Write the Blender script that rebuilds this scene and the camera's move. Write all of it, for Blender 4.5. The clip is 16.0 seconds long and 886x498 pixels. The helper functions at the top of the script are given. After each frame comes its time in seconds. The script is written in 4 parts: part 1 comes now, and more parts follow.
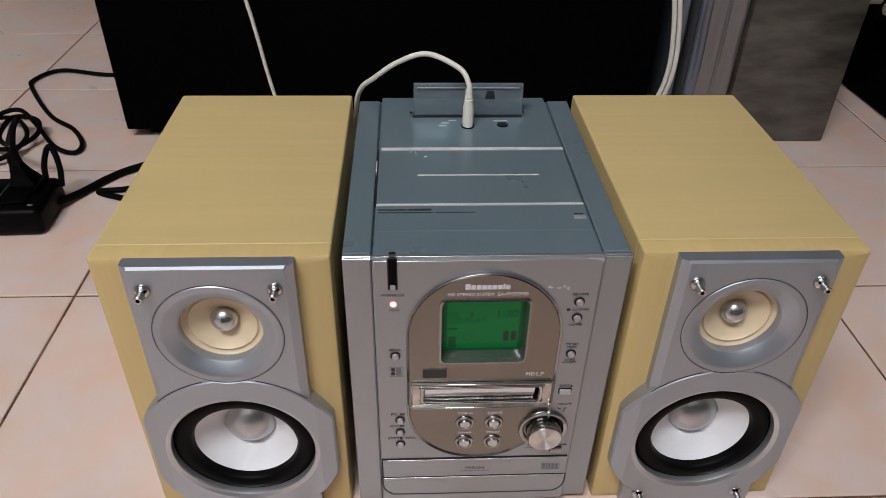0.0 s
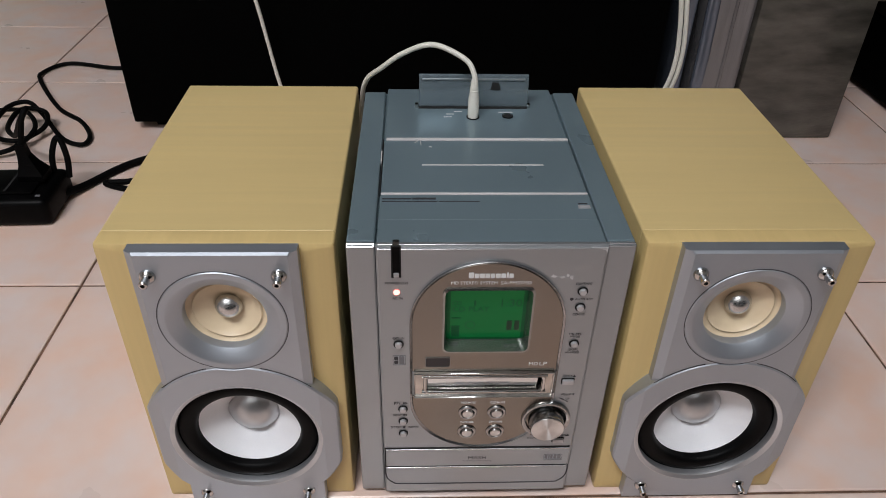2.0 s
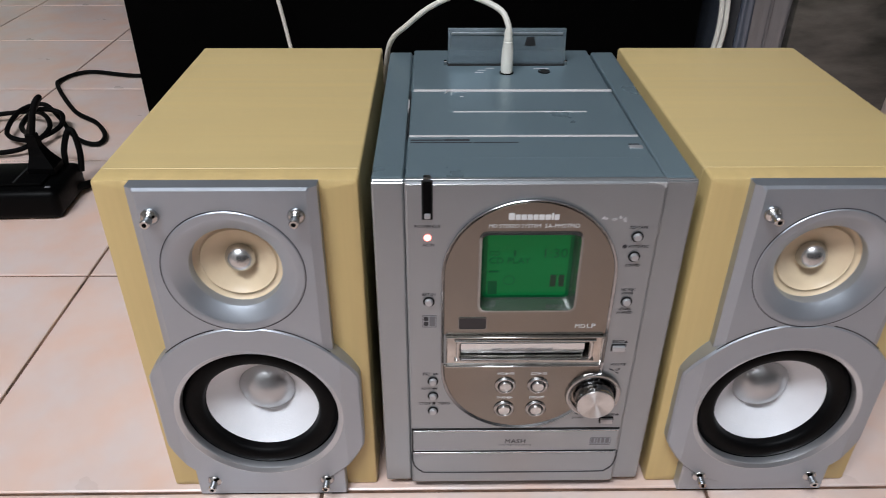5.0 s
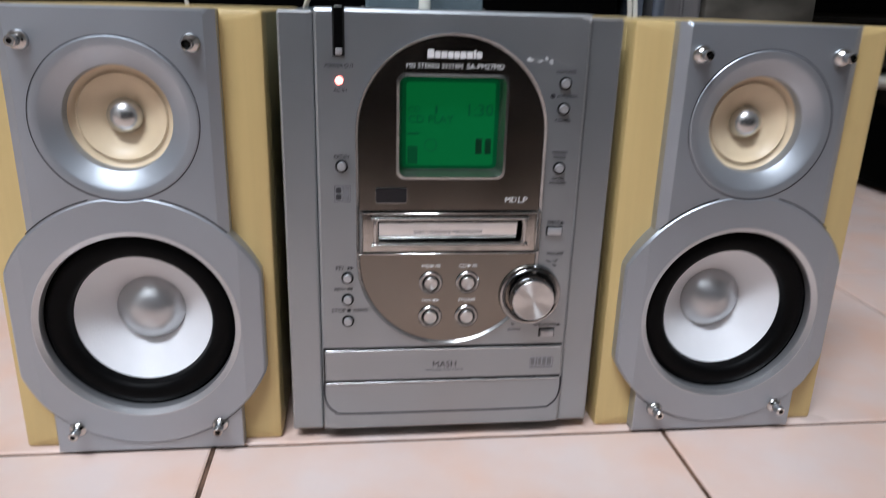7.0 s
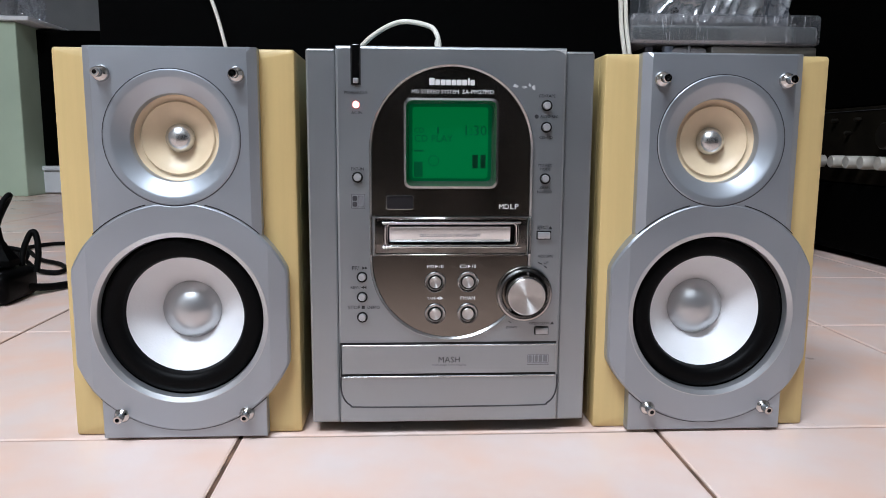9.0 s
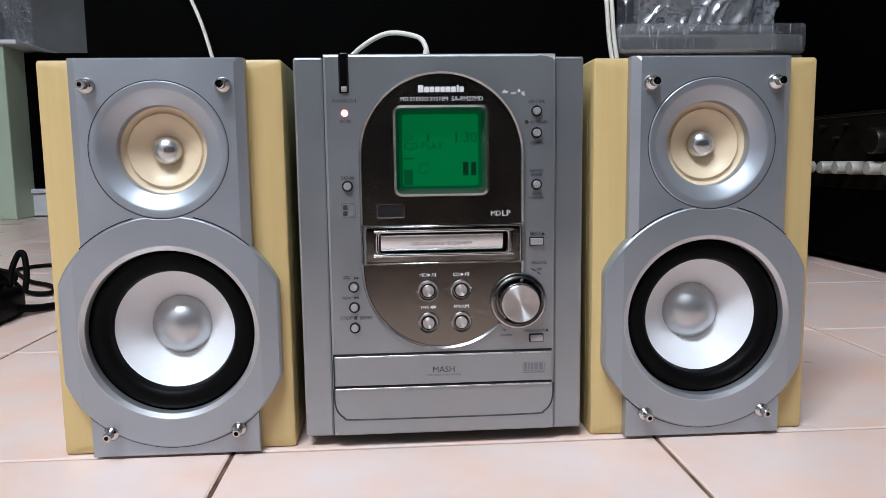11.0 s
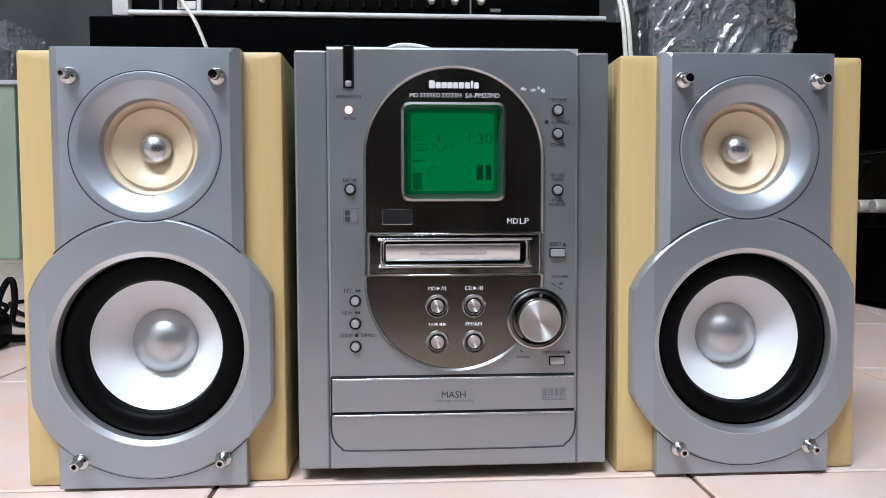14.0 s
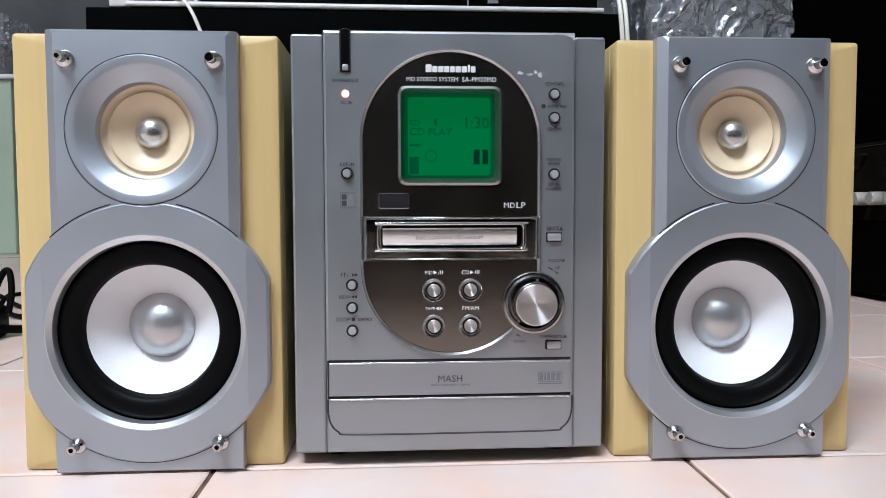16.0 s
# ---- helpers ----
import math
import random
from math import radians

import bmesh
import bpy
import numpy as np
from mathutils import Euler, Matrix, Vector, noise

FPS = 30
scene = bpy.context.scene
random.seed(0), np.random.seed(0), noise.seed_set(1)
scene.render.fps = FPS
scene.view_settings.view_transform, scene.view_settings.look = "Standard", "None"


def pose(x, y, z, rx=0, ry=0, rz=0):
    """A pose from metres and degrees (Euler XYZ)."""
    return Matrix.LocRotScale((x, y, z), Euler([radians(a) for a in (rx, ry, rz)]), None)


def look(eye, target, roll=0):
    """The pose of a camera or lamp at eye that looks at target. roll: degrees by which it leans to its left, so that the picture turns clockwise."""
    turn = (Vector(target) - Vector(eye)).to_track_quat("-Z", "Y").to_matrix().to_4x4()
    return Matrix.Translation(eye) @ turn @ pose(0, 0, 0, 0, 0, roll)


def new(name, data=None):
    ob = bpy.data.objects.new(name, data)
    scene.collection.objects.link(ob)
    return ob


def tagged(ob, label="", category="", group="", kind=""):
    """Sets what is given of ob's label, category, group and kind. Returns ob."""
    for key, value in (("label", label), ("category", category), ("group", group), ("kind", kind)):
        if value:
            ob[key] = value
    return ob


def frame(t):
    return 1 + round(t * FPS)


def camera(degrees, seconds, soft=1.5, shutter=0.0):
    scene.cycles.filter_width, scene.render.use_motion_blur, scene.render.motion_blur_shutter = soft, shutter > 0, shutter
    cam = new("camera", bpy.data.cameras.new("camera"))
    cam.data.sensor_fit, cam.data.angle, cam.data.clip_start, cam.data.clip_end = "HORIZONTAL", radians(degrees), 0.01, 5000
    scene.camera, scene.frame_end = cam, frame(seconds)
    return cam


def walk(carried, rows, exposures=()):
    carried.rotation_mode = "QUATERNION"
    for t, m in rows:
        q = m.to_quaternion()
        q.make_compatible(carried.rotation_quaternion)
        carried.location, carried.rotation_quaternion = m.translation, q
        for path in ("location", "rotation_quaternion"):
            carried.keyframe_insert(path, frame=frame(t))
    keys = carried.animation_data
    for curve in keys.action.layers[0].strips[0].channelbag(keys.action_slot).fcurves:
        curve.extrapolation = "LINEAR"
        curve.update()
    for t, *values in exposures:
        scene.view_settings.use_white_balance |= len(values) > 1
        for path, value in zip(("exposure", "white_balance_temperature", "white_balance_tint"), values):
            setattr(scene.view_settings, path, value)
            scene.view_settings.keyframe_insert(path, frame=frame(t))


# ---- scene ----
cam = camera(62.71, 16.0, 0.7, 0.8)
PATH = [
    (0, (-0.0449, -0.3264, 0.4711), (0.0475, 1.2959, -0.6950), 1.31),
    (0.5, (-0.0452, -0.3314, 0.4746), (0.0288, 1.2896, -0.6945), 1.03),
    (1, (-0.0442, -0.3346, 0.4745), (0.0331, 1.2794, -0.7040), 1.32),
    (1.5, (-0.0448, -0.3306, 0.4692), (0.0361, 1.2806, -0.7131), 1.43),
    (2, (-0.0435, -0.3307, 0.4668), (0.0317, 1.2902, -0.7025), 1.39),
    (2.5, (-0.0384, -0.3354, 0.4405), (0.0455, 1.2821, -0.7327), 3.27),
    (3, (-0.0162, -0.3377, 0.4203), (0.1082, 1.2724, -0.7595), 3.38),
    (3.2, (-0.0051, -0.3337, 0.4138), (0.1460, 1.2776, -0.7612), 3.28),
    (5.3, (-0.0544, -0.3231, 0.3857), (-0.0349, 1.3691, -0.6803), 0.09),
    (5.5, (-0.0520, -0.3264, 0.3604), (-0.0133, 1.3561, -0.7202), 0.62),
    (6, (-0.0478, -0.3350, 0.3082), (0.0338, 1.4117, -0.6626), 2.13),
    (6.5, (-0.0494, -0.3366, 0.2755), (0.0859, 1.4614, -0.5899), 2.77),
    (7, (-0.0452, -0.3543, 0.2315), (0.1794, 1.5298, -0.4005), 1.62),
    (7.3, (-0.0392, -0.3734, 0.2178), (0.1495, 1.5598, -0.2587), 1.62),
    (7.5, (-0.0392, -0.3922, 0.2102), (0.1082, 1.5483, -0.2512), 1.89),
    (8, (-0.0282, -0.4161, 0.1919), (0.1297, 1.5356, -0.2152), 0.03),
    (8.5, (-0.0280, -0.4238, 0.1806), (0.0846, 1.5456, -0.1493), 0.65),
    (11, (-0.0275, -0.4200, 0.1699), (0.1024, 1.5611, -0.0714), -0.77),
    (11.5, (-0.0264, -0.4202, 0.1690), (0.1035, 1.5601, -0.0787), -0.62),
    (12, (-0.0255, -0.4200, 0.1622), (0.0917, 1.5647, -0.0551), 0.10),
    (12.5, (-0.0254, -0.4000, 0.1506), (0.1081, 1.5851, -0.0525), -0.61),
    (13, (-0.0266, -0.3868, 0.1487), (0.0689, 1.6047, -0.0089), -0.58),
    (13.5, (-0.0275, -0.3811, 0.1468), (0.0708, 1.6114, 0.0057), -0.29),
    (14, (-0.0279, -0.3828, 0.1438), (0.0869, 1.6114, 0.0436), -0.19),
    (14.5, (-0.0280, -0.3835, 0.1412), (0.0913, 1.6106, 0.0451), 0.13),
    (15, (-0.0286, -0.3841, 0.1388), (0.0886, 1.6094, 0.0284), 0.04),
    (15.5, (-0.0284, -0.3834, 0.1371), (0.0916, 1.6099, 0.0258), -0.08),
    (16, (-0.0274, -0.3835, 0.1372), (0.0934, 1.6099, 0.0279), -0.17),
]
walk(cam, [(t, look(eye, target, roll)) for t, eye, target, roll in PATH], [
    (0.0, -0.24, 7350, 14), (2.2, -0.25, 7300, 13.5), (3.2, -0.09, 7250, 13), (5.5, 0.02, 6850, 12), (6.5, 0.07, 6800, 11.5), (7.2, 0.14, 6650, 11.5), (7.6, 0.38, 6600, 11), (8.6, 0.40, 6500, 10), (11.0, 0.38, 6500, 10), (12.5, 0.43, 6450, 10), (13.5, 0.4, 6420, 10), (14.0, 0.57, 6400, 9.5), (16.0, 0.59, 6380, 9),
])

# ---------------------------------------------------------------- light
world = bpy.data.worlds.new("world")
scene.world = world
world.use_nodes = True
world.node_tree.nodes["Background"].inputs[0].default_value = (0.6, 0.65, 0.75, 1)
world.node_tree.nodes["Background"].inputs[1].default_value = 0.03


def area_lamp(name, m, sx, sy, watts, colour):
    data = bpy.data.lights.new(name, "AREA")
    data.shape, data.size, data.size_y, data.energy, data.color = "RECTANGLE", sx, sy, watts, colour
    ob = new(name, data)
    ob.matrix_world = m
    return ob


# ceiling tube, in front of the set and a little to its left
LAMP = (-0.7, -1.22, 2.5)
area_lamp("tube_light", pose(*LAMP), 1.2, 0.40, 69, (0.90, 1.0, 1.15))


# ---------------------------------------------------------------- materials
def mat(name, colour, rough=0.5, metal=0.0, vary=0.0, scale=40.0, bump=0.0, bump_scale=400.0, coat=0.0, rand=0.0, rough_vary=0.0, spec=0.5, stretch=(1, 1, 1)):
    """A surface with grain at two scales: large stains and a fine relief."""
    m = bpy.data.materials.new(name)
    m.use_nodes = True
    nt = m.node_tree
    n, l = nt.nodes, nt.links
    b = n["Principled BSDF"]
    b.inputs["Base Color"].default_value = (*colour, 1)
    b.inputs["Roughness"].default_value = rough
    b.inputs["Metallic"].default_value = metal
    b.inputs["Coat Weight"].default_value = coat
    b.inputs["Coat Roughness"].default_value = 0.08
    b.inputs["Specular IOR Level"].default_value = spec
    tc = n.new("ShaderNodeTexCoord")
    mp = n.new("ShaderNodeMapping")
    mp.inputs["Scale"].default_value = stretch
    l.new(tc.outputs["Object"], mp.inputs["Vector"])
    if vary or rand:
        nz = n.new("ShaderNodeTexNoise")
        nz.inputs["Scale"].default_value, nz.inputs["Detail"].default_value = scale, 8
        l.new(mp.outputs["Vector"], nz.inputs["Vector"])
        hsv = n.new("ShaderNodeHueSaturation")
        hsv.inputs["Color"].default_value = (*colour, 1)
        mr = n.new("ShaderNodeMapRange")
        mr.inputs["To Min"].default_value, mr.inputs["To Max"].default_value = 1 - vary, 1 + vary
        mr.inputs["From Min"].default_value, mr.inputs["From Max"].default_value = 0.3, 0.7
        l.new(nz.outputs["Fac"], mr.inputs["Value"])
        value = mr.outputs["Result"]
        if rand:
            oi = n.new("ShaderNodeObjectInfo")
            r2 = n.new("ShaderNodeMapRange")
            r2.inputs["To Min"].default_value, r2.inputs["To Max"].default_value = 1 - rand, 1 + rand
            l.new(oi.outputs["Random"], r2.inputs["Value"])
            mu = n.new("ShaderNodeMath")
            mu.operation = "MULTIPLY"
            l.new(value, mu.inputs[0])
            l.new(r2.outputs["Result"], mu.inputs[1])
            value = mu.outputs[0]
        l.new(value, hsv.inputs["Value"])
        l.new(hsv.outputs["Color"], b.inputs["Base Color"])
        if rough_vary:
            rr = n.new("ShaderNodeMapRange")
            rr.inputs["From Min"].default_value, rr.inputs["From Max"].default_value = 0.3, 0.7
            rr.inputs["To Min"].default_value, rr.inputs["To Max"].default_value = rough - rough_vary, rough + rough_vary
            l.new(nz.outputs["Fac"], rr.inputs["Value"])
            l.new(rr.outputs["Result"], b.inputs["Roughness"])
    if bump:
        n2 = n.new("ShaderNodeTexNoise")
        n2.inputs["Scale"].default_value, n2.inputs["Detail"].default_value = bump_scale, 4
        l.new(mp.outputs["Vector"], n2.inputs["Vector"])
        bp = n.new("ShaderNodeBump")
        bp.inputs["Strength"].default_value, bp.inputs["Distance"].default_value = bump, 0.001
        l.new(n2.outputs["Fac"], bp.inputs["Height"])
        l.new(bp.outputs["Normal"], b.inputs["Normal"])
    return m


def glow(name, colour, strength, base=(0.02, 0.02, 0.02), rough=0.3):
    m = mat(name, base, rough)
    b = m.node_tree.nodes["Principled BSDF"]
    b.inputs["Emission Color"].default_value = (*colour, 1)
    b.inputs["Emission Strength"].default_value = strength
    b.inputs["Specular IOR Level"].default_value = 0.2
    return m


M_SILVER = mat("silver_paint", (0.362, 0.386, 0.402), 0.355, 0.76, 0.03, 25, 0.05, 1800, rough_vary=0.04)
M_TOP = mat("blue_grey_plastic", (0.205, 0.285, 0.318), 0.29, 0.45, 0.03, 12, 0.02, 1500, rough_vary=0.02)
M_BAFFLE = mat("grey_silver_baffle", (0.405, 0.440, 0.480), 0.43, 0.76, 0.03, 20, 0.05, 2000, rough_vary=0.04)
M_RING = mat("bright_silver_ring", (0.56, 0.58, 0.60), 0.36, 0.84, 0.03, 20, 0.04, 2000)
M_WOOD = mat("maple_laminate", (0.63, 0.475, 0.22), 0.42, 0, 0.04, 20, 0.05, 260, rough_vary=0.05, stretch=(0.35, 9, 0.35))
# upright grain; base a touch deeper, the front's dimmer light put into its colour
M_WOODUP = mat("maple_laminate_upright_shaded", (0.62, 0.455, 0.20), 0.42, 0, 0.045, 20, 0.05, 260, rough_vary=0.05, stretch=(9, 1, 0.35))
M_CHROME = mat("chrome", (0.55, 0.545, 0.53), 0.12, 1.0, 0.05, 60)
M_DKCHROME = mat("dark_chrome", (0.30, 0.30, 0.30), 0.14, 1.0, 0.05, 60)
M_BRUSH = mat("spun_aluminium", (0.72, 0.72, 0.71), 0.37, 1.0, 0.04, 200)
_b = M_BRUSH.node_tree.nodes["Principled BSDF"]
_b.inputs["Anisotropic"].default_value = 0.94
_b.inputs["Anisotropic Rotation"].default_value = 0.25
_tg = M_BRUSH.node_tree.nodes.new("ShaderNodeTangent")
_tg.direction_type, _tg.axis = "RADIAL", "Y"
M_BRUSH.node_tree.links.new(_tg.outputs[0], _b.inputs["Tangent"])
M_SHUTTER = mat("pale_metal_shutter", (0.76, 0.79, 0.80), 0.26, 1.0, 0.05, 80)
M_SATIN = mat("satin_ring", (0.40, 0.40, 0.396), 0.22, 1.0, 0.05, 60)
# brighter, glossier than the panel silver, so edge strips carry a highlight in their colour
M_EDGE = mat("bright_silver_edge", (0.62, 0.63, 0.64), 0.26, 0.9, 0.05, 60)
M_BED = mat("smoky_chrome_bed", (0.50, 0.48, 0.45), 0.18, 1.0, 0.35, 60, rough_vary=0.06)
M_RIM = mat("metal_rim", (0.36, 0.36, 0.36), 0.2, 0.9, 0.05, 60)
M_DOME = mat("silver_dome", (0.53, 0.54, 0.55), 0.33, 0.82, 0.03, 60)
M_SMALLDOME = mat("bright_small_dome", (0.58, 0.58, 0.57), 0.27, 0.92, 0.03, 60)
M_CONE = mat("white_cone", (0.80, 0.81, 0.83), 0.5, 0, 0.04, 30, 0.15, 900)
M_CREAM = mat("cream_cone", (0.74, 0.595, 0.405), 0.4, 0, 0.06, 60, 0.05, 600)
M_RUBBER = mat("black_rubber", (0.0014, 0.0014, 0.0016), 0.5, 0, 0.15, 60, 0.05, 900, spec=0.09)
M_DARK = mat("smoked_panel", (0.26, 0.238, 0.21), 0.23, 1.0, 0.05, 30, rough_vary=0.03)
M_BLACK = mat("black_plastic", (0.0015, 0.0015, 0.0016), 0.4, 0, 0.2, 40, 0.1, 800, spec=0.07)
M_GAP = mat("dark_gap", (0.01, 0.01, 0.01), 0.9)
M_INK = mat("black_ink", (0.03, 0.03, 0.035), 0.6)
M_GREYINK = mat("grey_ink", (0.16, 0.16, 0.17), 0.6)
M_WHITEINK = mat("white_ink", (0.7, 0.7, 0.7), 0.5)
M_LCD = glow("lcd_backlight", (0.0, 0.29, 0.070), 0.29, (0.0, 0.03, 0.012), 0.2)
M_LCDEDGE = glow("lcd_margin", (0.0, 0.20, 0.06), 0.16, (0.0, 0.03, 0.012), 0.2)
M_LCDINK = mat("lcd_segment", (0.0, 0.03, 0.012), 0.3)
M_GLASS = mat("dark_glass", (0.035, 0.032, 0.034), 0.12, 0.3, 0.05, 40)
M_BEZEL = mat("smoky_metal_lip", (0.34, 0.34, 0.33), 0.2, 0.9, 0.05, 40)
M_LCDDIM = glow("lcd_dim_segment", (0.0, 0.16, 0.05), 0.24, (0.0, 0.02, 0.01), 0.3)
M_LED = glow("red_led", (1.0, 0.22, 0.2), 6.0)
M_BUTTON = mat("pale_button", (0.47, 0.47, 0.48), 0.3, 0.45, 0.04, 300)
M_CABLE_W = mat("white_cable", (0.74, 0.72, 0.64), 0.45, 0, 0.06, 60, 0.05, 900)
M_CABLE_B = mat("black_cable", (0.0015, 0.0015, 0.0015), 0.65, 0, 0.2, 60, spec=0.08)
M_CABINET = mat("black_cabinet", (0.0006, 0.0006, 0.0006), 0.8, 0, 0.25, 12, 0.1, 500, spec=0.03)
M_RACK = mat("black_rack", (0.0006, 0.0006, 0.0005), 0.8, 0, 0.25, 15, spec=0.03)
M_AMP = mat("worn_black_faceplate", (0.0065, 0.0052, 0.0034), 0.7, 0, 0.4, 25, 0.1, 300, spec=0.04)
M_KNOB = mat("pale_knob", (0.62, 0.59, 0.52), 0.35, 0.3, 0.1, 90)
M_SCUFF = mat("rubbed_paint", (0.60, 0.62, 0.63), 0.6, 0.5, 0.2, 300)
M_FLAP = mat("smoky_flap", (0.20, 0.26, 0.29), 0.2, 0.3, 0.05, 30)
M_FLAP.node_tree.nodes["Principled BSDF"].inputs["Alpha"].default_value = 0.7
M_RAIL = mat("pale_rail", (0.62, 0.61, 0.6), 0.4, 0.1, 0.08, 40)
M_TILE = mat("cream_pink_tile", (0.715, 0.57, 0.51), 0.3, 0, 0.05, 9, 0.05, 120, rand=0.025, rough_vary=0.04)
_n, _l = M_TILE.node_tree.nodes, M_TILE.node_tree.links
_cl, _rp = _n.new("ShaderNodeTexNoise"), _n.new("ShaderNodeValToRGB")
_cl.inputs["Scale"].default_value, _cl.inputs["Detail"].default_value, _cl.inputs["Roughness"].default_value = 16, 3, 0.5
_rp.color_ramp.elements[0].position, _rp.color_ramp.elements[0].color = 0.34, (0.76, 0.630, 0.580, 1)
_rp.color_ramp.elements[1].position, _rp.color_ramp.elements[1].color = 0.68, (0.785, 0.545, 0.435, 1)
_l.new(_n["Texture Coordinate"].outputs["Object"], _cl.inputs["Vector"])
_l.new(_cl.outputs["Fac"], _rp.inputs["Fac"])
_l.new(_rp.outputs["Color"], _n["Hue/Saturation/Value"].inputs["Color"])
M_GROUT = mat("brown_grout", (0.135, 0.075, 0.048), 0.9, 0, 0.75, 45, 0.4, 500)
M_WALL = mat("off_white_wall", (0.5, 0.5, 0.49), 0.8, 0, 0.04, 3, 0.1, 120)
M_DARKBOARD = mat("dark_board", (0.008, 0.008, 0.008), 0.9, 0, 0.2, 3, spec=0.1)
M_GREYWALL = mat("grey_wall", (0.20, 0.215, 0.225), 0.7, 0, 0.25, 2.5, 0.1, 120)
M_CEIL = mat("white_ceiling", (0.6, 0.6, 0.59), 0.9, 0, 0.03, 3)
M_GREEN = mat("pale_green_paint", (0.40, 0.50, 0.38), 0.5, 0, 0.08, 4, 0.05, 200)
M_SKIRT = mat("white_plinth", (0.62, 0.64, 0.66), 0.5, 0, 0.04, 10)
# diagonal tone streaks put the wrap's wrinkle highlights into the colour
M_TAUPE = mat("wrapped_taupe_carton", (0.078, 0.072, 0.061), 0.28, 0.1, 0.55, 16, 1.0, 34, coat=0.5, stretch=(1, 1, 3.0))
M_WRAPGREY = mat("wrapped_grey_casing", (0.20, 0.195, 0.20), 0.18, 0.4, 0.15, 14, 0.5, 30, coat=0.8, stretch=(4, 1, 0.4))
M_SLATE = mat("slate_blue_film", (0.16, 0.19, 0.24), 0.2, 0.6, 0.3, 14, 0.2, 30, coat=0.6, stretch=(4, 1, 0.3))
M_DKKNOB = mat("dark_brass_knob", (0.012, 0.010, 0.007), 0.4, 0.5, 0.3, 90)
M_BAGGED = mat("grey_device", (0.115, 0.125, 0.125), 0.4, 0.2, 0.15, 15)

M_TAUPE.node_tree.nodes["Bump"].inputs["Distance"].default_value = 0.002
M_TAUPE.node_tree.nodes["Mapping"].inputs["Rotation"].default_value = (0, radians(24), 0)
M_WRAPGREY.node_tree.nodes["Bump"].inputs["Distance"].default_value = 0.002

# thin clear film: mostly clear; creases catch the light, glints painted as white streaks
M_FILM = bpy.data.materials.new("clear_film")
M_FILM.use_nodes = True
_n, _l = M_FILM.node_tree.nodes, M_FILM.node_tree.links
_tr, _gl, _mx = _n.new("ShaderNodeBsdfTransparent"), _n.new("ShaderNodeBsdfGlossy"), _n.new("ShaderNodeMixShader")
_tr.inputs[0].default_value = (0.93, 0.94, 0.96, 1)
_gl.inputs["Roughness"].default_value = 0.11
_gl.inputs["Color"].default_value = (0.92, 0.94, 0.98, 1)
_mx.inputs[0].default_value = 0.20
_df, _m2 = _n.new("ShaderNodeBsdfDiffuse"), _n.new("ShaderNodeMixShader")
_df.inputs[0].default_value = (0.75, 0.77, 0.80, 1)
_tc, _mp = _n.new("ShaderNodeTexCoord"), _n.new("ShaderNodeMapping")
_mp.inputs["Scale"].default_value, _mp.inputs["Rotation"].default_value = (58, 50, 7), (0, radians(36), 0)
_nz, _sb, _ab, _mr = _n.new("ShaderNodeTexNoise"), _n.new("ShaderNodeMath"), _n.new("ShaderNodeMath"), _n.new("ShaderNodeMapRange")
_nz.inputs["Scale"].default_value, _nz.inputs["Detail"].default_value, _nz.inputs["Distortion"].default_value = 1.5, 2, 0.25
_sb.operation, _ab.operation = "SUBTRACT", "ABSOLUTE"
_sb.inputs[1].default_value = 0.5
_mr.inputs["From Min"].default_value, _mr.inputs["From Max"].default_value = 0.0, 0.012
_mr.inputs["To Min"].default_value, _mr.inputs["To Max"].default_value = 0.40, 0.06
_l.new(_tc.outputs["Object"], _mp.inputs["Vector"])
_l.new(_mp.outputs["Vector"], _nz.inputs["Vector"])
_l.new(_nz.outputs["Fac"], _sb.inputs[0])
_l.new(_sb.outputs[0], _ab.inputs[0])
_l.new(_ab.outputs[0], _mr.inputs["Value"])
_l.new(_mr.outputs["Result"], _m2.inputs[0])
_l.new(_tr.outputs[0], _mx.inputs[1])
_l.new(_gl.outputs[0], _mx.inputs[2])
_l.new(_mx.outputs[0], _m2.inputs[1])
_l.new(_df.outputs[0], _m2.inputs[2])
_l.new(_m2.outputs[0], _n["Material Output"].inputs["Surface"])
_n.remove(_n["Principled BSDF"])


# ---------------------------------------------------------------- mesh helpers
def part(name, bm, material, parent=None, label="", smooth=None):
    """Links a bmesh as one mesh object, under parent if there is one."""
    me = bpy.data.meshes.new(name)
    bm.normal_update()
    if smooth is not None:
        for f in bm.faces:
            f.smooth = True
        for e in bm.edges:
            if len(e.link_faces) == 2 and e.calc_face_angle(0) > radians(smooth):
                e.smooth = False
    bm.to_mesh(me)
    bm.free()
    me.materials.append(material)
    ob = new(name, me)
    if parent is not None:
        ob.parent = parent
    return tagged(ob, label)


def thing(name, at, label, category, group="", kind=""):
    ob = new(name)
    ob.empty_display_size = 0.02
    ob.location = at
    return tagged(ob, label, category, group, kind)


def box(x0, x1, y0, y1, z0, z1, bevel=0.0, segments=2, bm=None):
    bm = bm or bmesh.new()
    made = bmesh.ops.create_cube(bm, size=1)["verts"]
    for v in made:
        v.co = Vector(((x0 + x1) / 2 + v.co.x * (x1 - x0), (y0 + y1) / 2 + v.co.y * (y1 - y0), (z0 + z1) / 2 + v.co.z * (z1 - z0)))
    if bevel:
        edges = list({e for v in made for e in v.link_edges})
        bmesh.ops.bevel(bm, geom=edges, offset=bevel, segments=segments, profile=0.5, affect="EDGES", clamp_overlap=True)
    return bm


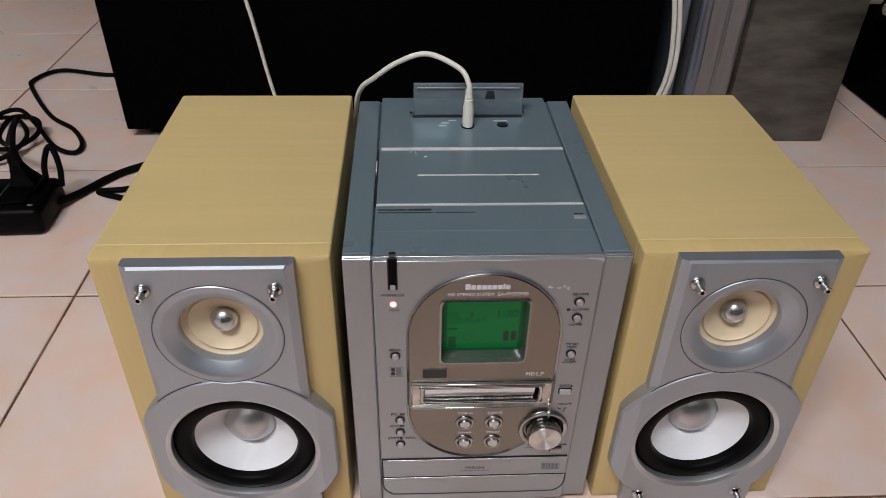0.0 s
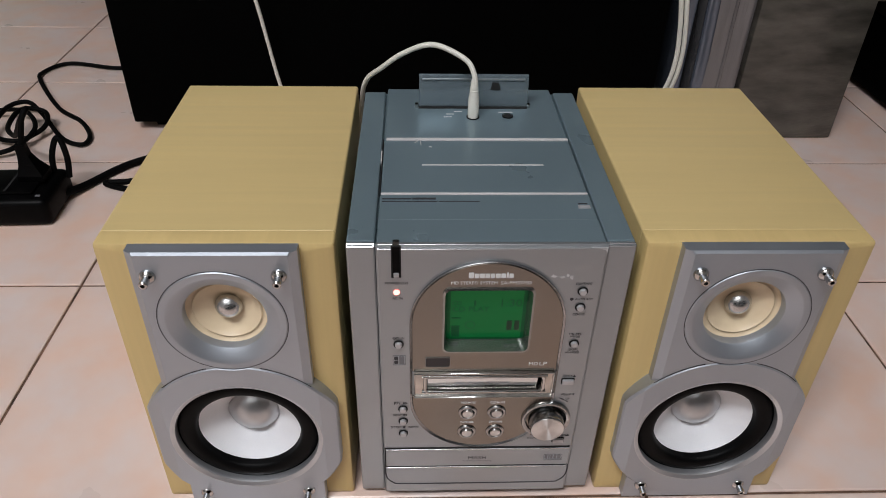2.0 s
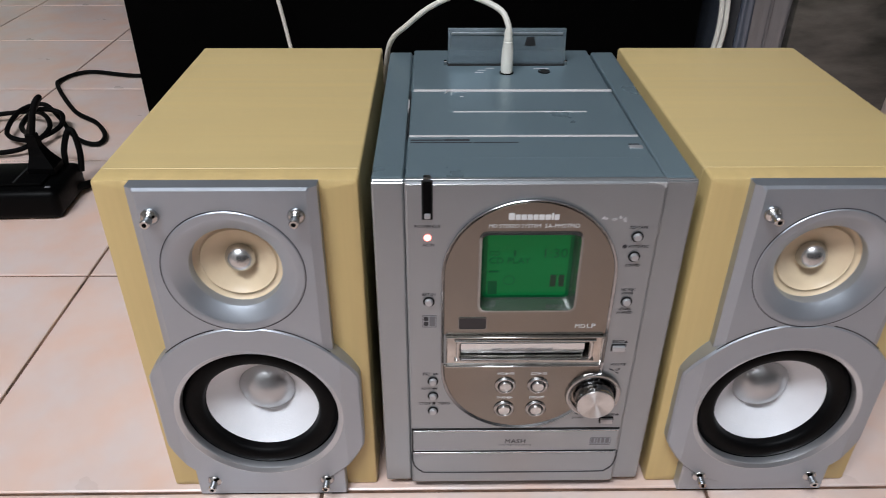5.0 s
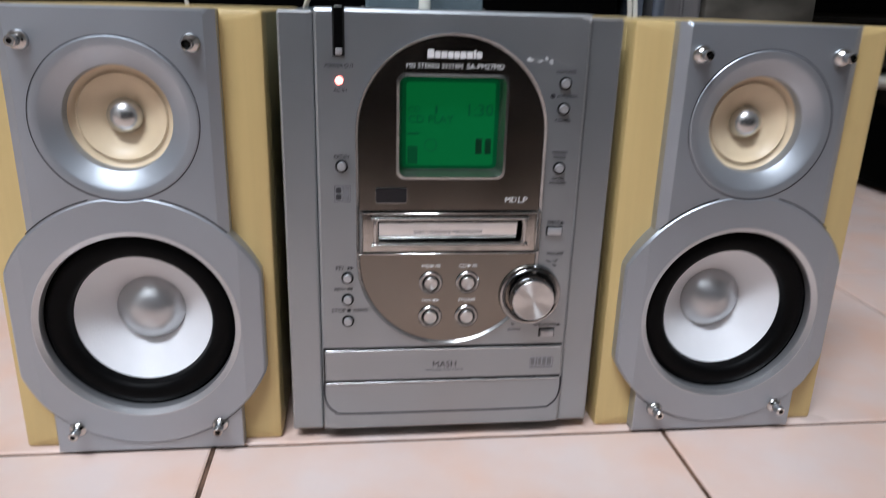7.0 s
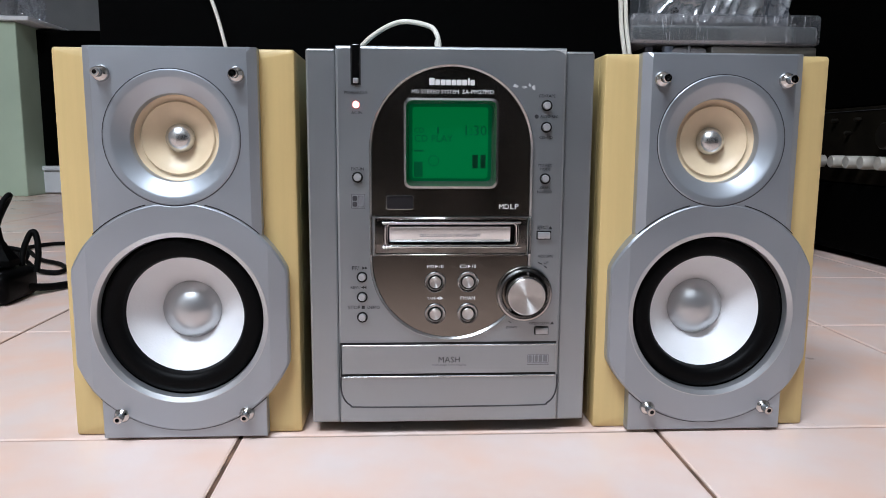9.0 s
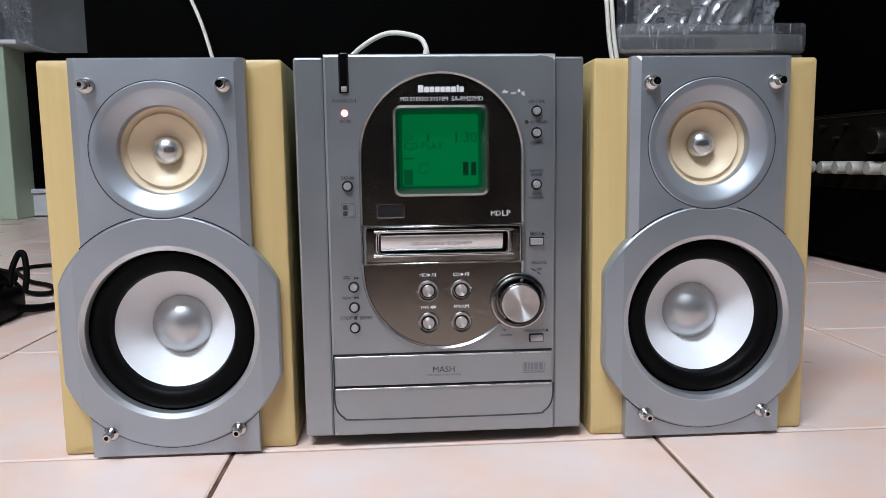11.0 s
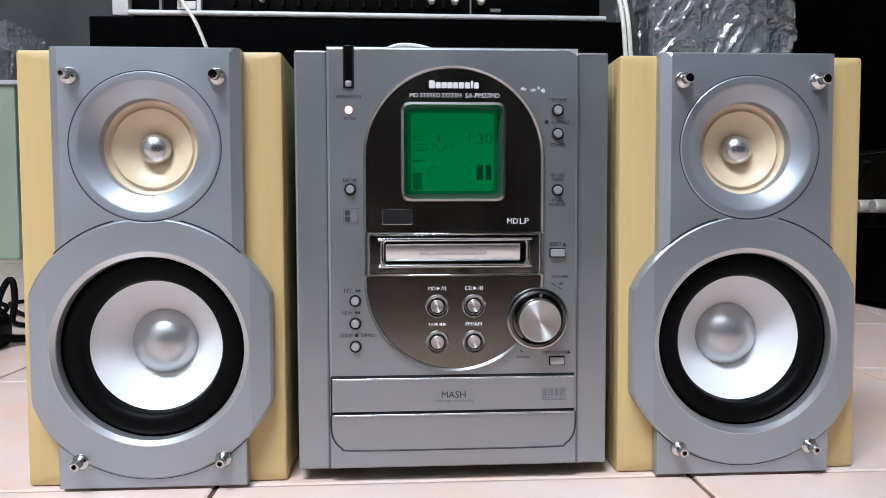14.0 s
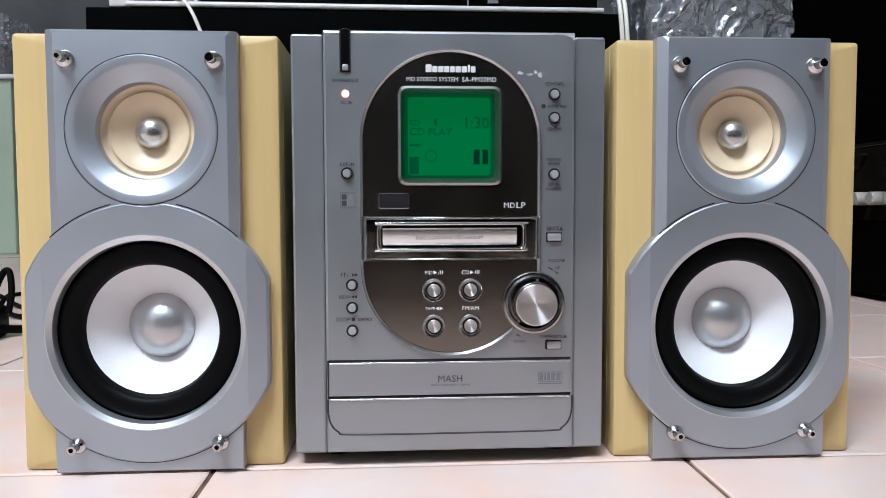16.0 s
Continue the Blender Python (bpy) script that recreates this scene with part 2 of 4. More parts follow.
def loft(rings, closed_first=True, closed_last=True, bm=None):
    """Joins rings of equally many points into a skin."""
    bm = bm or bmesh.new()
    rows = [[bm.verts.new(p) for p in ring] for ring in rings]
    k = len(rows[0])
    for a, b in zip(rows, rows[1:]):
        for i in range(k):
            j = (i + 1) % k
            bm.faces.new((a[i], a[j], b[j], b[i]))
    if closed_first:
        bm.faces.new(rows[0][::-1])
    if closed_last:
        bm.faces.new(rows[-1])
    bmesh.ops.recalc_face_normals(bm, faces=bm.faces)
    return bm


def lathe(profile, cx=0.0, cz=0.0, seg=64, bm=None, cap_last=False, cap_first=False):
    """Turns (radius, y) pairs about an axis along y."""
    rings = [[(cx + r * math.cos(2 * math.pi * i / seg), y, cz + r * math.sin(2 * math.pi * i / seg)) for i in range(seg)] for r, y in profile]
    return loft(rings, cap_first, cap_last, bm)


def prism(outline, y_front, y_back, chamfer=0.0, bm=None):
    """An outline of (x, z) points carried back along y, with a chamfered front edge."""
    cx = sum(p[0] for p in outline) / len(outline)
    cz = sum(p[1] for p in outline) / len(outline)
    rings = []
    if chamfer:
        w = max(abs(p[0] - cx) for p in outline)
        h = max(abs(p[1] - cz) for p in outline)
        rings.append([(cx + (x - cx) * (1 - chamfer / w), y_front, cz + (z - cz) * (1 - chamfer / h)) for x, z in outline])
        rings.append([(x, y_front + chamfer, z) for x, z in outline])
    else:
        rings.append([(x, y_front, z) for x, z in outline])
    rings.append([(x, y_back, z) for x, z in outline])
    return loft(rings, bm=bm)


def round_rect(x0, x1, z0, z1, r, n=6):
    pts = []
    for cx, cz, a in ((x1 - r, z1 - r, 0), (x0 + r, z1 - r, 90), (x0 + r, z0 + r, 180), (x1 - r, z0 + r, 270)):
        pts += [(cx + r * math.cos(radians(a + 90 * i / n)), cz + r * math.sin(radians(a + 90 * i / n))) for i in range(n + 1)]
    return pts


def rect_radius(x0, x1, z0, z1, centre):
    cx, cz = centre

    def at(a):
        c, s = math.cos(a), math.sin(a)
        t = []
        if c > 1e-6: t.append((x1 - cx) / c)
        if c < -1e-6: t.append((x0 - cx) / c)
        if s > 1e-6: t.append((z1 - cz) / s)
        if s < -1e-6: t.append((z0 - cz) / s)
        return min(t)
    return at


def poly_radius(points, centre):
    """The radius of a convex outline about a point inside it, by angle."""
    cx, cz = centre

    def at(a):
        c, q = math.cos(a), math.sin(a)
        best = 9.0
        for (x0, z0), (x1, z1) in zip(points, points[1:] + points[:1]):
            ex, ez = x1 - x0, z1 - z0
            den = c * ez - q * ex
            if abs(den) < 1e-12:
                continue
            t = ((x0 - cx) * ez - (z0 - cz) * ex) / den
            u = ((x0 - cx) * q - (z0 - cz) * c) / den
            if t > 0 and -1e-6 <= u <= 1 + 1e-6:
                best = min(best, t)
        return best
    return at


def nested(outlines, centre, extra=(), seg=144):
    """A skin through several convex outlines (points, y) about one centre."""
    angles = sorted({round(2 * math.pi * i / seg, 6) for i in range(seg)} | {round(math.atan2(z - centre[1], x - centre[0]) % (2 * math.pi), 6) for x, z in extra})
    rings = []
    for points, y in outlines:
        r = poly_radius(points, centre)
        rings.append([(centre[0] + r(a) * math.cos(a), y, centre[1] + r(a) * math.sin(a)) for a in angles])
    return loft(rings, False, False)


def smooth_line(points, per=8):
    """Points along a smooth line through the given ones."""
    p = [Vector(q) for q in points]
    p = [2 * p[0] - p[1]] + p + [2 * p[-1] - p[-2]]
    out = []
    for i in range(1, len(p) - 2):
        for k in range(per):
            t = k / per
            out.append(0.5 * (2 * p[i] + (p[i + 1] - p[i - 1]) * t + (2 * p[i - 1] - 5 * p[i] + 4 * p[i + 1] - p[i + 2]) * t * t + (3 * p[i] - p[i - 1] - 3 * p[i + 1] + p[i + 2]) * t ** 3))
    out.append(p[-2])
    return out


def tube(points, radius, per=8, seg=10, bm=None):
    line = smooth_line(points, per)
    up, rings = Vector((0.31, 0.2, 0.93)), []
    for i, q in enumerate(line):
        d = (line[min(i + 1, len(line) - 1)] - line[max(i - 1, 0)]).normalized()
        side = d.cross(up)
        if side.length < 1e-4:
            side = d.cross(Vector((1, 0, 0)))
        side.normalize()
        up2 = side.cross(d)
        up = up2
        rings.append([q + radius * (math.cos(2 * math.pi * k / seg) * side + math.sin(2 * math.pi * k / seg) * up2) for k in range(seg)])
    return loft(rings, bm=bm)


def text(body, width, x, z, y, material, parent, turn=None, name="caption", depth=0.0001, height=None):
    """Lettering of a given width, centred on (x, z), standing upright and facing the front."""
    cu = bpy.data.curves.new(name, "FONT")
    cu.body, cu.align_x, cu.align_y, cu.extrude, cu.resolution_u = body, "LEFT", "BOTTOM", 0.004, 2
    tmp = bpy.data.objects.new(name, cu)
    scene.collection.objects.link(tmp)
    me = bpy.data.meshes.new_from_object(tmp.evaluated_get(bpy.context.evaluated_depsgraph_get()))
    bpy.data.objects.remove(tmp)
    co = np.array([v.co[:] for v in me.vertices])
    lo, hi = co.min(0), co.max(0)
    k = width / (hi[0] - lo[0])
    kz = height / (hi[1] - lo[1]) if height else k
    for v in me.vertices:
        px, pz, py = (v.co.x - (lo[0] + hi[0]) / 2) * k, (v.co.y - (lo[1] + hi[1]) / 2) * kz, -depth if v.co.z > 0 else 0.0
        if turn:
            v.co = (x + px, z + pz, y - py)
        else:
            v.co = (x + px, y + py, z + pz)
    me.materials.clear()
    me.materials.append(material)
    ob = new(name, me)
    ob.parent = parent
    return ob


def disc_button(name, x, z, y, r, depth, material, parent, label=""):
    return part(name, lathe([(r, y), (r, y - depth * 0.7), (r * 0.85, y - depth), (0.0005, y - depth * 0.96)], x, z, 28, cap_last=True), material, parent, label, 40)


# ---------------------------------------------------------------- room
FLOOR = tagged(part("floor", box(-3.6, 2.6, -1.7, 3.9, -0.06, -0.0016), M_GROUT), "cream-pink glazed tile floor with dark worn joints", "floor", kind="structure")


def shell(name, label, category, material, *sizes):
    return tagged(part(name, box(*sizes), material), label, category, kind="structure")


shell("wall_south", "plain off-white painted wall", "wall", M_WALL, -3.6, 2.6, -1.8, -1.7, -0.06, 2.7)
shell("wall_west", "plain off-white painted wall", "wall", M_WALL, -3.7, -3.6, -1.8, 4.0, -0.06, 2.7)
shell("wall_east", "plain off-white painted wall", "wall", M_WALL, 2.6, 2.7, -1.8, 4.0, -0.06, 2.7)
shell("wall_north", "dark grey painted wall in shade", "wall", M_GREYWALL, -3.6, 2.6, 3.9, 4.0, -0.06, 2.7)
shell("ceiling", "plain white ceiling", "ceiling", M_CEIL, -3.7, 2.7, -1.8, 4.0, 2.7, 2.8)

# unseen board added behind the camera: keeps reflections in the set's front dark
shell("unseen_dark_board", "unseen low dark board added to darken reflections", "wall", M_DARKBOARD, -0.40, 0.95, -0.70, -0.62, 0.0, 0.55)
# ceiling tube fitting, above the lamp
fitting = thing("ceiling_light", (LAMP[0], LAMP[1], 2.7), "wide white fluorescent ceiling light with two tubes", "lamp")
part("housing", box(-0.64, 0.64, -0.21, 0.21, -0.06, 0, 0.006), M_SKIRT, fitting)
M_TUBE = glow("tube_glass", (1, 0.97, 0.94), 6.0, (0.8, 0.8, 0.8))
for sy in (-0.10, 0.10):
    part("tube", tube([(-0.6, sy, -0.085), (0, sy, -0.085), (0.6, sy, -0.085)], 0.014), M_TUBE, fitting, "glowing fluorescent tube", 40)
    for sx in (-0.61, 0.61):
        part("holder", box(sx - 0.012, sx + 0.012, sy - 0.02, sy + 0.02, -0.11, -0.061, 0.003), M_SKIRT, fitting)


# ---------------------------------------------------------------- loudspeakers
def loudspeaker(at, label):
    s = thing("loudspeaker", at, label, "speaker", "pair of speakers")
    ring = lambda w, z0, z1, y: [(x, y, z) for x, z in round_rect(-w, w, z0, z1, 0.0016, 3)]
    part("cabinet", loft([ring(0.0661, 0.0014, 0.2266, 0.2262), ring(0.0675, 0.0, 0.228, 0.2248), ring(0.0675, 0.0, 0.228, 0.0190), ring(0.0671, 0.0004, 0.2276, 0.0186), ring(0.0600, 0.008, 0.2200, 0.0186), ring(0.0600, 0.008, 0.2200, 0.080)]), M_WOOD, s, "pale maple-effect cabinet wrap", 35)
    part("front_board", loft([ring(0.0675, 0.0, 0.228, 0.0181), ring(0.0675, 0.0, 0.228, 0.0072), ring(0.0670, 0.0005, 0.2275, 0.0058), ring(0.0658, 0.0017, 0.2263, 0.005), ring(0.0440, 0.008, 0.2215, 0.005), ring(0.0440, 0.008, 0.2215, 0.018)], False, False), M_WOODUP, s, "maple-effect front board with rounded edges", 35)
    tc, wc = (0.0, 0.1778), (0.0, 0.0740)
    W, TOP, Y = 0.0476, 0.2280, -0.0046     # half width, top and front plane of the upper plate

    def entry(c, a, other, r):
        """How far from c, in the direction a, a circle about other begins."""
        dx, dz = other[0] - c[0], other[1] - c[1]
        along = dx * math.cos(a) + dz * math.sin(a)
        off2 = dx * dx + dz * dz - along * along
        return along - math.sqrt(r * r - off2) if along > 0 and off2 < r * r else 9.0
    # upper plate: bevelled sides and a narrow bevel along the top
    front, back = rect_radius(-W + 0.0050, W - 0.0050, 0.112, TOP - 0.0011, tc), rect_radius(-W, W, 0.112, TOP, tc)
    rings = [[], [], [], [], []]
    marks = [(x, z) for w, t in ((W, TOP), (W - 0.0050, TOP - 0.0011)) for x in (-w, w) for z in (0.112, t)]
    angles = sorted({2 * math.pi * i / 120 for i in range(120)} | {math.atan2(z - tc[1], x) % (2 * math.pi) for x, z in marks})
    for a in angles:
        c, q = math.cos(a), math.sin(a)
        cut = entry(tc, a, wc, 0.0560)
        f, b = min(front(a), cut), min(back(a), cut)
        for k, (r, y) in enumerate(((0.0372, 0.006), (0.0372, Y), (f, Y), (b, Y + max(0.0001, 0.0018 if tc[1] + b * q > TOP - 1e-5 else 0.0, 0.7 * (abs(b * c) - W + 0.0050)) if cut > b else Y + 0.0001), (b, 0.0056))):
            rings[k].append((r * c, y, tc[1] + r * q))
    part("upper_baffle", loft(rings, False, False), M_BAFFLE, s, "silver-grey upper baffle with bevelled sides", 8)
    # tweeter: ring set in a fine groove, flared throat, cone, dome
    part("tweeter_ring", lathe([(0.0377, 0.004), (0.0377, Y - 0.0001), (0.0372, Y - 0.0006), (0.0338, Y - 0.0006), (0.0330, Y - 0.0003), (0.0318, Y + 0.0003), (0.0290, Y + 0.0020), (0.0262, Y + 0.0039), (0.0250, Y + 0.0049), (0.0247, Y + 0.0056), (0.0244, 0.0062)], *tc, 96), M_BAFFLE, s, "silver flared tweeter ring", 25)
    part("groove", lathe([(0.0383, Y - 0.0001), (0.0378, Y - 0.00015)], *tc), M_INK, s)
    part("tweeter_cone", lathe([(0.0246, 0.0054), (0.0238, 0.0066), (0.0226, 0.0072), (0.0214, 0.0072), (0.0209, 0.0064), (0.0204, 0.0062), (0.0199, 0.0072), (0.0150, 0.0102), (0.0078, 0.0132)], *tc), M_CREAM, s, "yellowed cream tweeter cone", 40)
    part("tweeter_dome", lathe([(0.0070, 0.0138), (0.0079, 0.0132), (0.0085, 0.0120)] + [(0.0085 * math.cos(a), 0.0120 - 0.0074 * math.sin(a)) for a in [radians(9 * i) for i in range(1, 10)]] + [(0.0002, 0.0046)], *tc, 40, cap_last=True), M_SMALLDOME, s, "small silver centre dome", 60)
    # woofer plate: a round plate cut straight at both sides, with a flat facet along each cut
    V, FACET = -0.0052, 0.0512
    rim = lambda a: min(0.0678, 0.0618 / max(1e-6, abs(math.cos(a))), entry(wc, a, tc, 0.0386))
    rings = [[], [], [], [], [], []]
    for i in range(144):
        a = 2 * math.pi * i / 144
        c, q = math.cos(a), math.sin(a)
        R = rim(a)
        soft = 0.0003 if entry(wc, a, tc, 0.0386) <= R + 1e-6 else 0.0012
        flat = max(0.0510, min(R - soft, FACET / max(1e-6, abs(c))))
        drop = lambda r: max(0.0, r * abs(c) - FACET) * 0.28
        for k, (r, y) in enumerate(((0.0506, 0.0045), (0.0506, V), (flat, V + drop(flat)), (R - soft, V + drop(R - soft)), (R, V + drop(R) + soft), (R, 0.0050))):
            rings[k].append((r * c, y, wc[1] + r * q))
    part("woofer_baffle", loft(rings, False, False), M_BAFFLE, s, "silver-grey round woofer baffle with side facets", 9)
    for lo, hi in ((46.5, 76), (104, 133.5), (225, 315)):
        arc = [radians(lo + (hi - lo) * i / 24) for i in range(25)]
        bm = bmesh.new()
        row = [[bm.verts.new((wc[0] + r * math.cos(q), -0.0034 if lo > 180 else Y - 0.00015, wc[1] + r * math.sin(q))) for q in arc] for r in (0.0678, 0.0684)]
        for k in range(24):
            bm.faces.new((row[0][k], row[0][k + 1], row[1][k + 1], row[1][k]))
        part("groove", bm, M_GAP, s)
    part("woofer_ring", lathe([(0.0507, V), (0.0503, V - 0.0001), (0.0477, V + 0.0014), (0.0473, V + 0.0026), (0.0472, 0.0030)], *wc, 96), M_RING, s, "bright bevelled woofer ring", 30)
    roll = [(0.0474, 0.0008)] + [(0.0409 + 0.0058 * math.cos(a), 0.0026 - 0.0036 * math.sin(a)) for a in [radians(18 * i) for i in range(11)]] + [(0.0344, 0.0058)]
    part("surround", lathe(roll, *wc, 96), M_RUBBER, s, "black rubber surround", 60)
    part("woofer_cone", lathe([(0.0350, 0.0050), (0.0343, 0.0062), (0.0270, 0.0125), (0.0150, 0.0232)], *wc, 96), M_CONE, s, "white paper woofer cone", 60)
    cap = [(0.0207 * math.sin(a), 0.0313 - 0.0207 * math.cos(a)) for a in [radians(58.8 * (1 - i / 14)) for i in range(14)]]
    part("dust_cap", lathe([(0.0180, 0.0214)] + cap + [(0.0003, 0.0106)], *wc, 64, cap_last=True), M_DOME, s, "silver dust cap", 60)
    # foot plate below the woofer
    notch = [(0.0560 * math.sin(q), wc[1] - 0.0560 * math.cos(q)) for q in [radians(-56 + 7 * i) for i in range(17)]]
    part("foot_baffle", prism([(0.0478, 0.0012), (0.0478, notch[-1][1])] + notch[::-1] + [(-0.0478, notch[0][1]), (-0.0478, 0.0012)], -0.0032, 0.0058, 0.0005), M_BAFFLE, s)
    for x, z in ((-0.0366, 0.2128), (0.0366, 0.2128), (-0.0362, 0.0160), (0.0362, 0.0160)):
        y = -0.0034 if z < 0.1 else Y
        peg = part("grille_peg", lathe([(0.0046, y + 0.001), (0.0046, y - 0.0010), (0.0041, y - 0.0022), (0.0029, y - 0.0030), (0.0023, y - 0.0036), (0.0022, y - 0.0064), (0.0025, y - 0.0068), (0.0025, y - 0.0088), (0.0021, y - 0.0093), (0.0012, y - 0.0093), (0.0011, y - 0.0078)], x, z, 24), M_CHROME, s, "chrome grille peg", 35)
        part("hole", lathe([(0.0012, y - 0.0079), (0.0002, y - 0.0079)], x, z, 12, cap_last=True), M_GAP, peg)
    return s


loudspeaker((-0.1572, 0.0006, 0), "maple bookshelf speaker, drivers bare, beside the power strip")
loudspeaker((0.1576, 0.0009, 0), "maple bookshelf speaker, drivers bare, beside the wrapped carton")


# ---------------------------------------------------------------- stereo unit
U = thing("mini_stereo", (0, 0, 0), "silver mini disc stereo system with a lit green display", "stereo")
chassis = part("chassis", box(-0.0825, 0.0825, 0.0075, 0.2235, 0.0075, 0.2240, 0.003), M_TOP, U, "grey plastic body", 15)
for sx in (-1, 1):
    part("side_panel", box(min(sx * 0.0668, sx * 0.0832), max(sx * 0.0668, sx * 0.0832), 0.0076, 0.2150, 0.0070, 0.2282, 0.0012), M_TOP, U, "", 15)
    part("side_trim", box(min(sx * 0.0664, sx * 0.0832), max(sx * 0.0664, sx * 0.0832), 0.0035, 0.0075, 0.0065, 0.2284, 0.0013), M_SILVER, U, "silver front corner trim", 15)
    part("trim_edge", loft([[(sx * x, y, z) for y, z in ((0.0033, 0.2272), (0.0048, 0.2286), (0.0060, 0.2276), (0.0046, 0.2264))] for x in (0.0672, 0.0824)]), M_EDGE, U)
    part("foot", lathe([(0.011, 0), (0.011, 0.0075)], 0, 0, 20, cap_first=True, cap_last=True), M_RUBBER, U).matrix_basis = pose(sx * 0.062, 0.032, 0.0, 90, 0, 0)
    part("foot", lathe([(0.011, 0), (0.011, 0.0075)], 0, 0, 20, cap_first=True, cap_last=True), M_RUBBER, U).matrix_basis = pose(sx * 0.062, 0.185, 0.0, 90, 0, 0)
R_ARCH, Z_HI, Z_LO = 0.0460, 0.1728, 0.1070


def capsule(r):
    return [(r * math.cos(radians(6 * i)), Z_HI + r * math.sin(radians(6 * i))) for i in range(31)] + [(r * math.cos(radians(180 + 6 * i)), Z_LO + r * math.sin(radians(180 + 6 * i))) for i in range(31)]


corners = [(-0.0662, 0.0075), (0.0662, 0.0075), (0.0662, 0.2300), (-0.0662, 0.2300)]
mids = [(-0.0658, 0.0079), (0.0658, 0.0079), (0.0658, 0.2295), (-0.0658, 0.2295)]
inset = [(-0.0648, 0.0087), (0.0648, 0.0087), (0.0648, 0.2284), (-0.0648, 0.2284)]
face = part("front_panel", nested([(corners, 0.0042), (corners, 0.0019), (mids, 0.0007), (inset, 0.0), (capsule(0.0440), 0.0), (capsule(0.0440), 0.0042)], (0, 0.14), corners), M_SILVER, U, "silver plastic front panel", 15)
part("top_edge", loft([[(x, y, z) for y, z in ((-0.0001, 0.2281), (0.0020, 0.2301), (0.0030, 0.2290), (0.0015, 0.2275))] for x in (-0.0650, 0.0650)]), M_EDGE, U, "bright bevelled top edge")
F = -0.0002   # just proud of the front panel

# top: control strip, hinged lid, rear deck
part("top_strip", box(-0.0655, 0.0655, 0.0285, 0.0570, 0.2200, 0.2290, 0.0007), M_TOP, U, "blue-grey control strip", 15)
part("front_deck", box(-0.0655, 0.0655, 0.0043, 0.0283, 0.2200, 0.2296, 0.0007), M_TOP, U, "", 15)
lid = part("disc_lid", box(-0.0655, 0.0655, 0.0590, 0.1315, 0.2200, 0.2283, 0.0012), M_TOP, U, "smooth blue-grey hinged disc lid", 15)
# the lip's highlight is put in by the pale rail colour
part("lid_edge", box(-0.0652, 0.0652, 0.0582, 0.0602, 0.2268, 0.2289, 0.0006), M_RAIL, lid, "lid lip, pale to hold its highlight", 40)
part("lid_step", box(-0.0655, 0.0655, 0.0571, 0.0581, 0.2205, 0.2262), M_GAP, U)
part("lid_line", box(-0.0390, 0.0425, 0.0952, 0.0968, 0.2278, 0.22855, 0.0003), M_RAIL, lid, "pale moulded line")
part("hinge_bar", box(-0.0640, 0.0655, 0.1322, 0.1352, 0.2205, 0.2286, 0.0006), M_RAIL, U, "pale hinge bar")
part("rear_deck", box(-0.0655, 0.0655, 0.1356, 0.2240, 0.2195, 0.2270, 0.0012), M_TOP, U, "", 15)
part("lid_gap", box(-0.0662, -0.0656, 0.0620, 0.1315, 0.2210, 0.2286), M_GAP, U)
# glint beside the lid, put in as a pale sliver
part("lid_glint", box(-0.0668, -0.0660, 0.1000, 0.1150, 0.2240, 0.2290, 0.0003), M_RAIL, U, "pale sliver standing in for a glint")
part("open_button", box(0.0560, 0.0635, 0.0405, 0.0440, 0.2280, 0.2298, 0.0005), M_BUTTON, U, "small pale oblong button", 40)
for x0, x1, y, h in ((-0.064, -0.046, 0.0520, 0.0009), (-0.0455, -0.031, 0.0521, 0.0014), (-0.064, -0.030, 0.0488, 0.0007), (-0.029, -0.004, 0.0488, 0.0006), (0.0565, 0.0625, 0.0462, 0.0008)):
    part("print_bar", box(x0, x1, y - h * 0.75, y + h * 0.75, 0.2288, 0.22915), M_INK, U)
part("jack_hole", lathe([(0.0036, 0), (0.0003, 0)], 0, 0, 20, cap_last=True), M_GAP, U, "round socket").matrix_basis = pose(0.0265, 0.1735, 0.2272, -90, 0, 0)
part("jack_rim", lathe([(0.0043, 0.0), (0.0042, -0.0006), (0.0036, -0.0006)], 0, 0, 20), M_BLACK, U).matrix_basis = pose(0.0265, 0.1735, 0.2271, -90, 0, 0)
part("jack_rim", lathe([(0.0050, 0.0), (0.0049, -0.0006), (0.0040, -0.0006)], 0, 0, 20), M_BLACK, U).matrix_basis = pose(0.0, 0.1715, 0.2271, -90, 0, 0)
for x0, x1, y in ((-0.020, -0.014, 0.1770), (-0.022, -0.016, 0.1722), (0.020, 0.031, 0.1805), (-0.014, -0.008, 0.1815)):
    part("print_bar", box(x0, x1, y - 0.0006, y + 0.0006, 0.2269, 0.22712), M_WHITEINK, U)
part("flap_well", box(-0.0410, 0.0430, 0.1865, 0.1955, 0.2262, 0.22725), M_GAP, U)
flap = part("terminal_flap", box(-0.0405, 0.0435, -0.0014, 0.0014, 0.0, 0.0250, 0.0008), M_FLAP, U, "raised smoky hinged flap", 40)
flap.matrix_basis = pose(0, 0.1905, 0.2272, -10, 0, 0)
part("flap_rib", box(-0.038, 0.041, -0.0024, -0.0014, 0.0205, 0.0220, 0.0003), M_SILVER, flap)
part("flap_mark", prism([(0.014, 0.0130), (0.022, 0.0130), (0.0205, 0.0190), (0.0155, 0.0190)], -0.0017, -0.0012), M_GAP, flap)
for x in (-0.0425, 0.0440):
    part("flap_pin", box(x - 0.0012, x + 0.0012, 0.1880, 0.1915, 0.2265, 0.2300, 0.0004), M_CHROME, U)

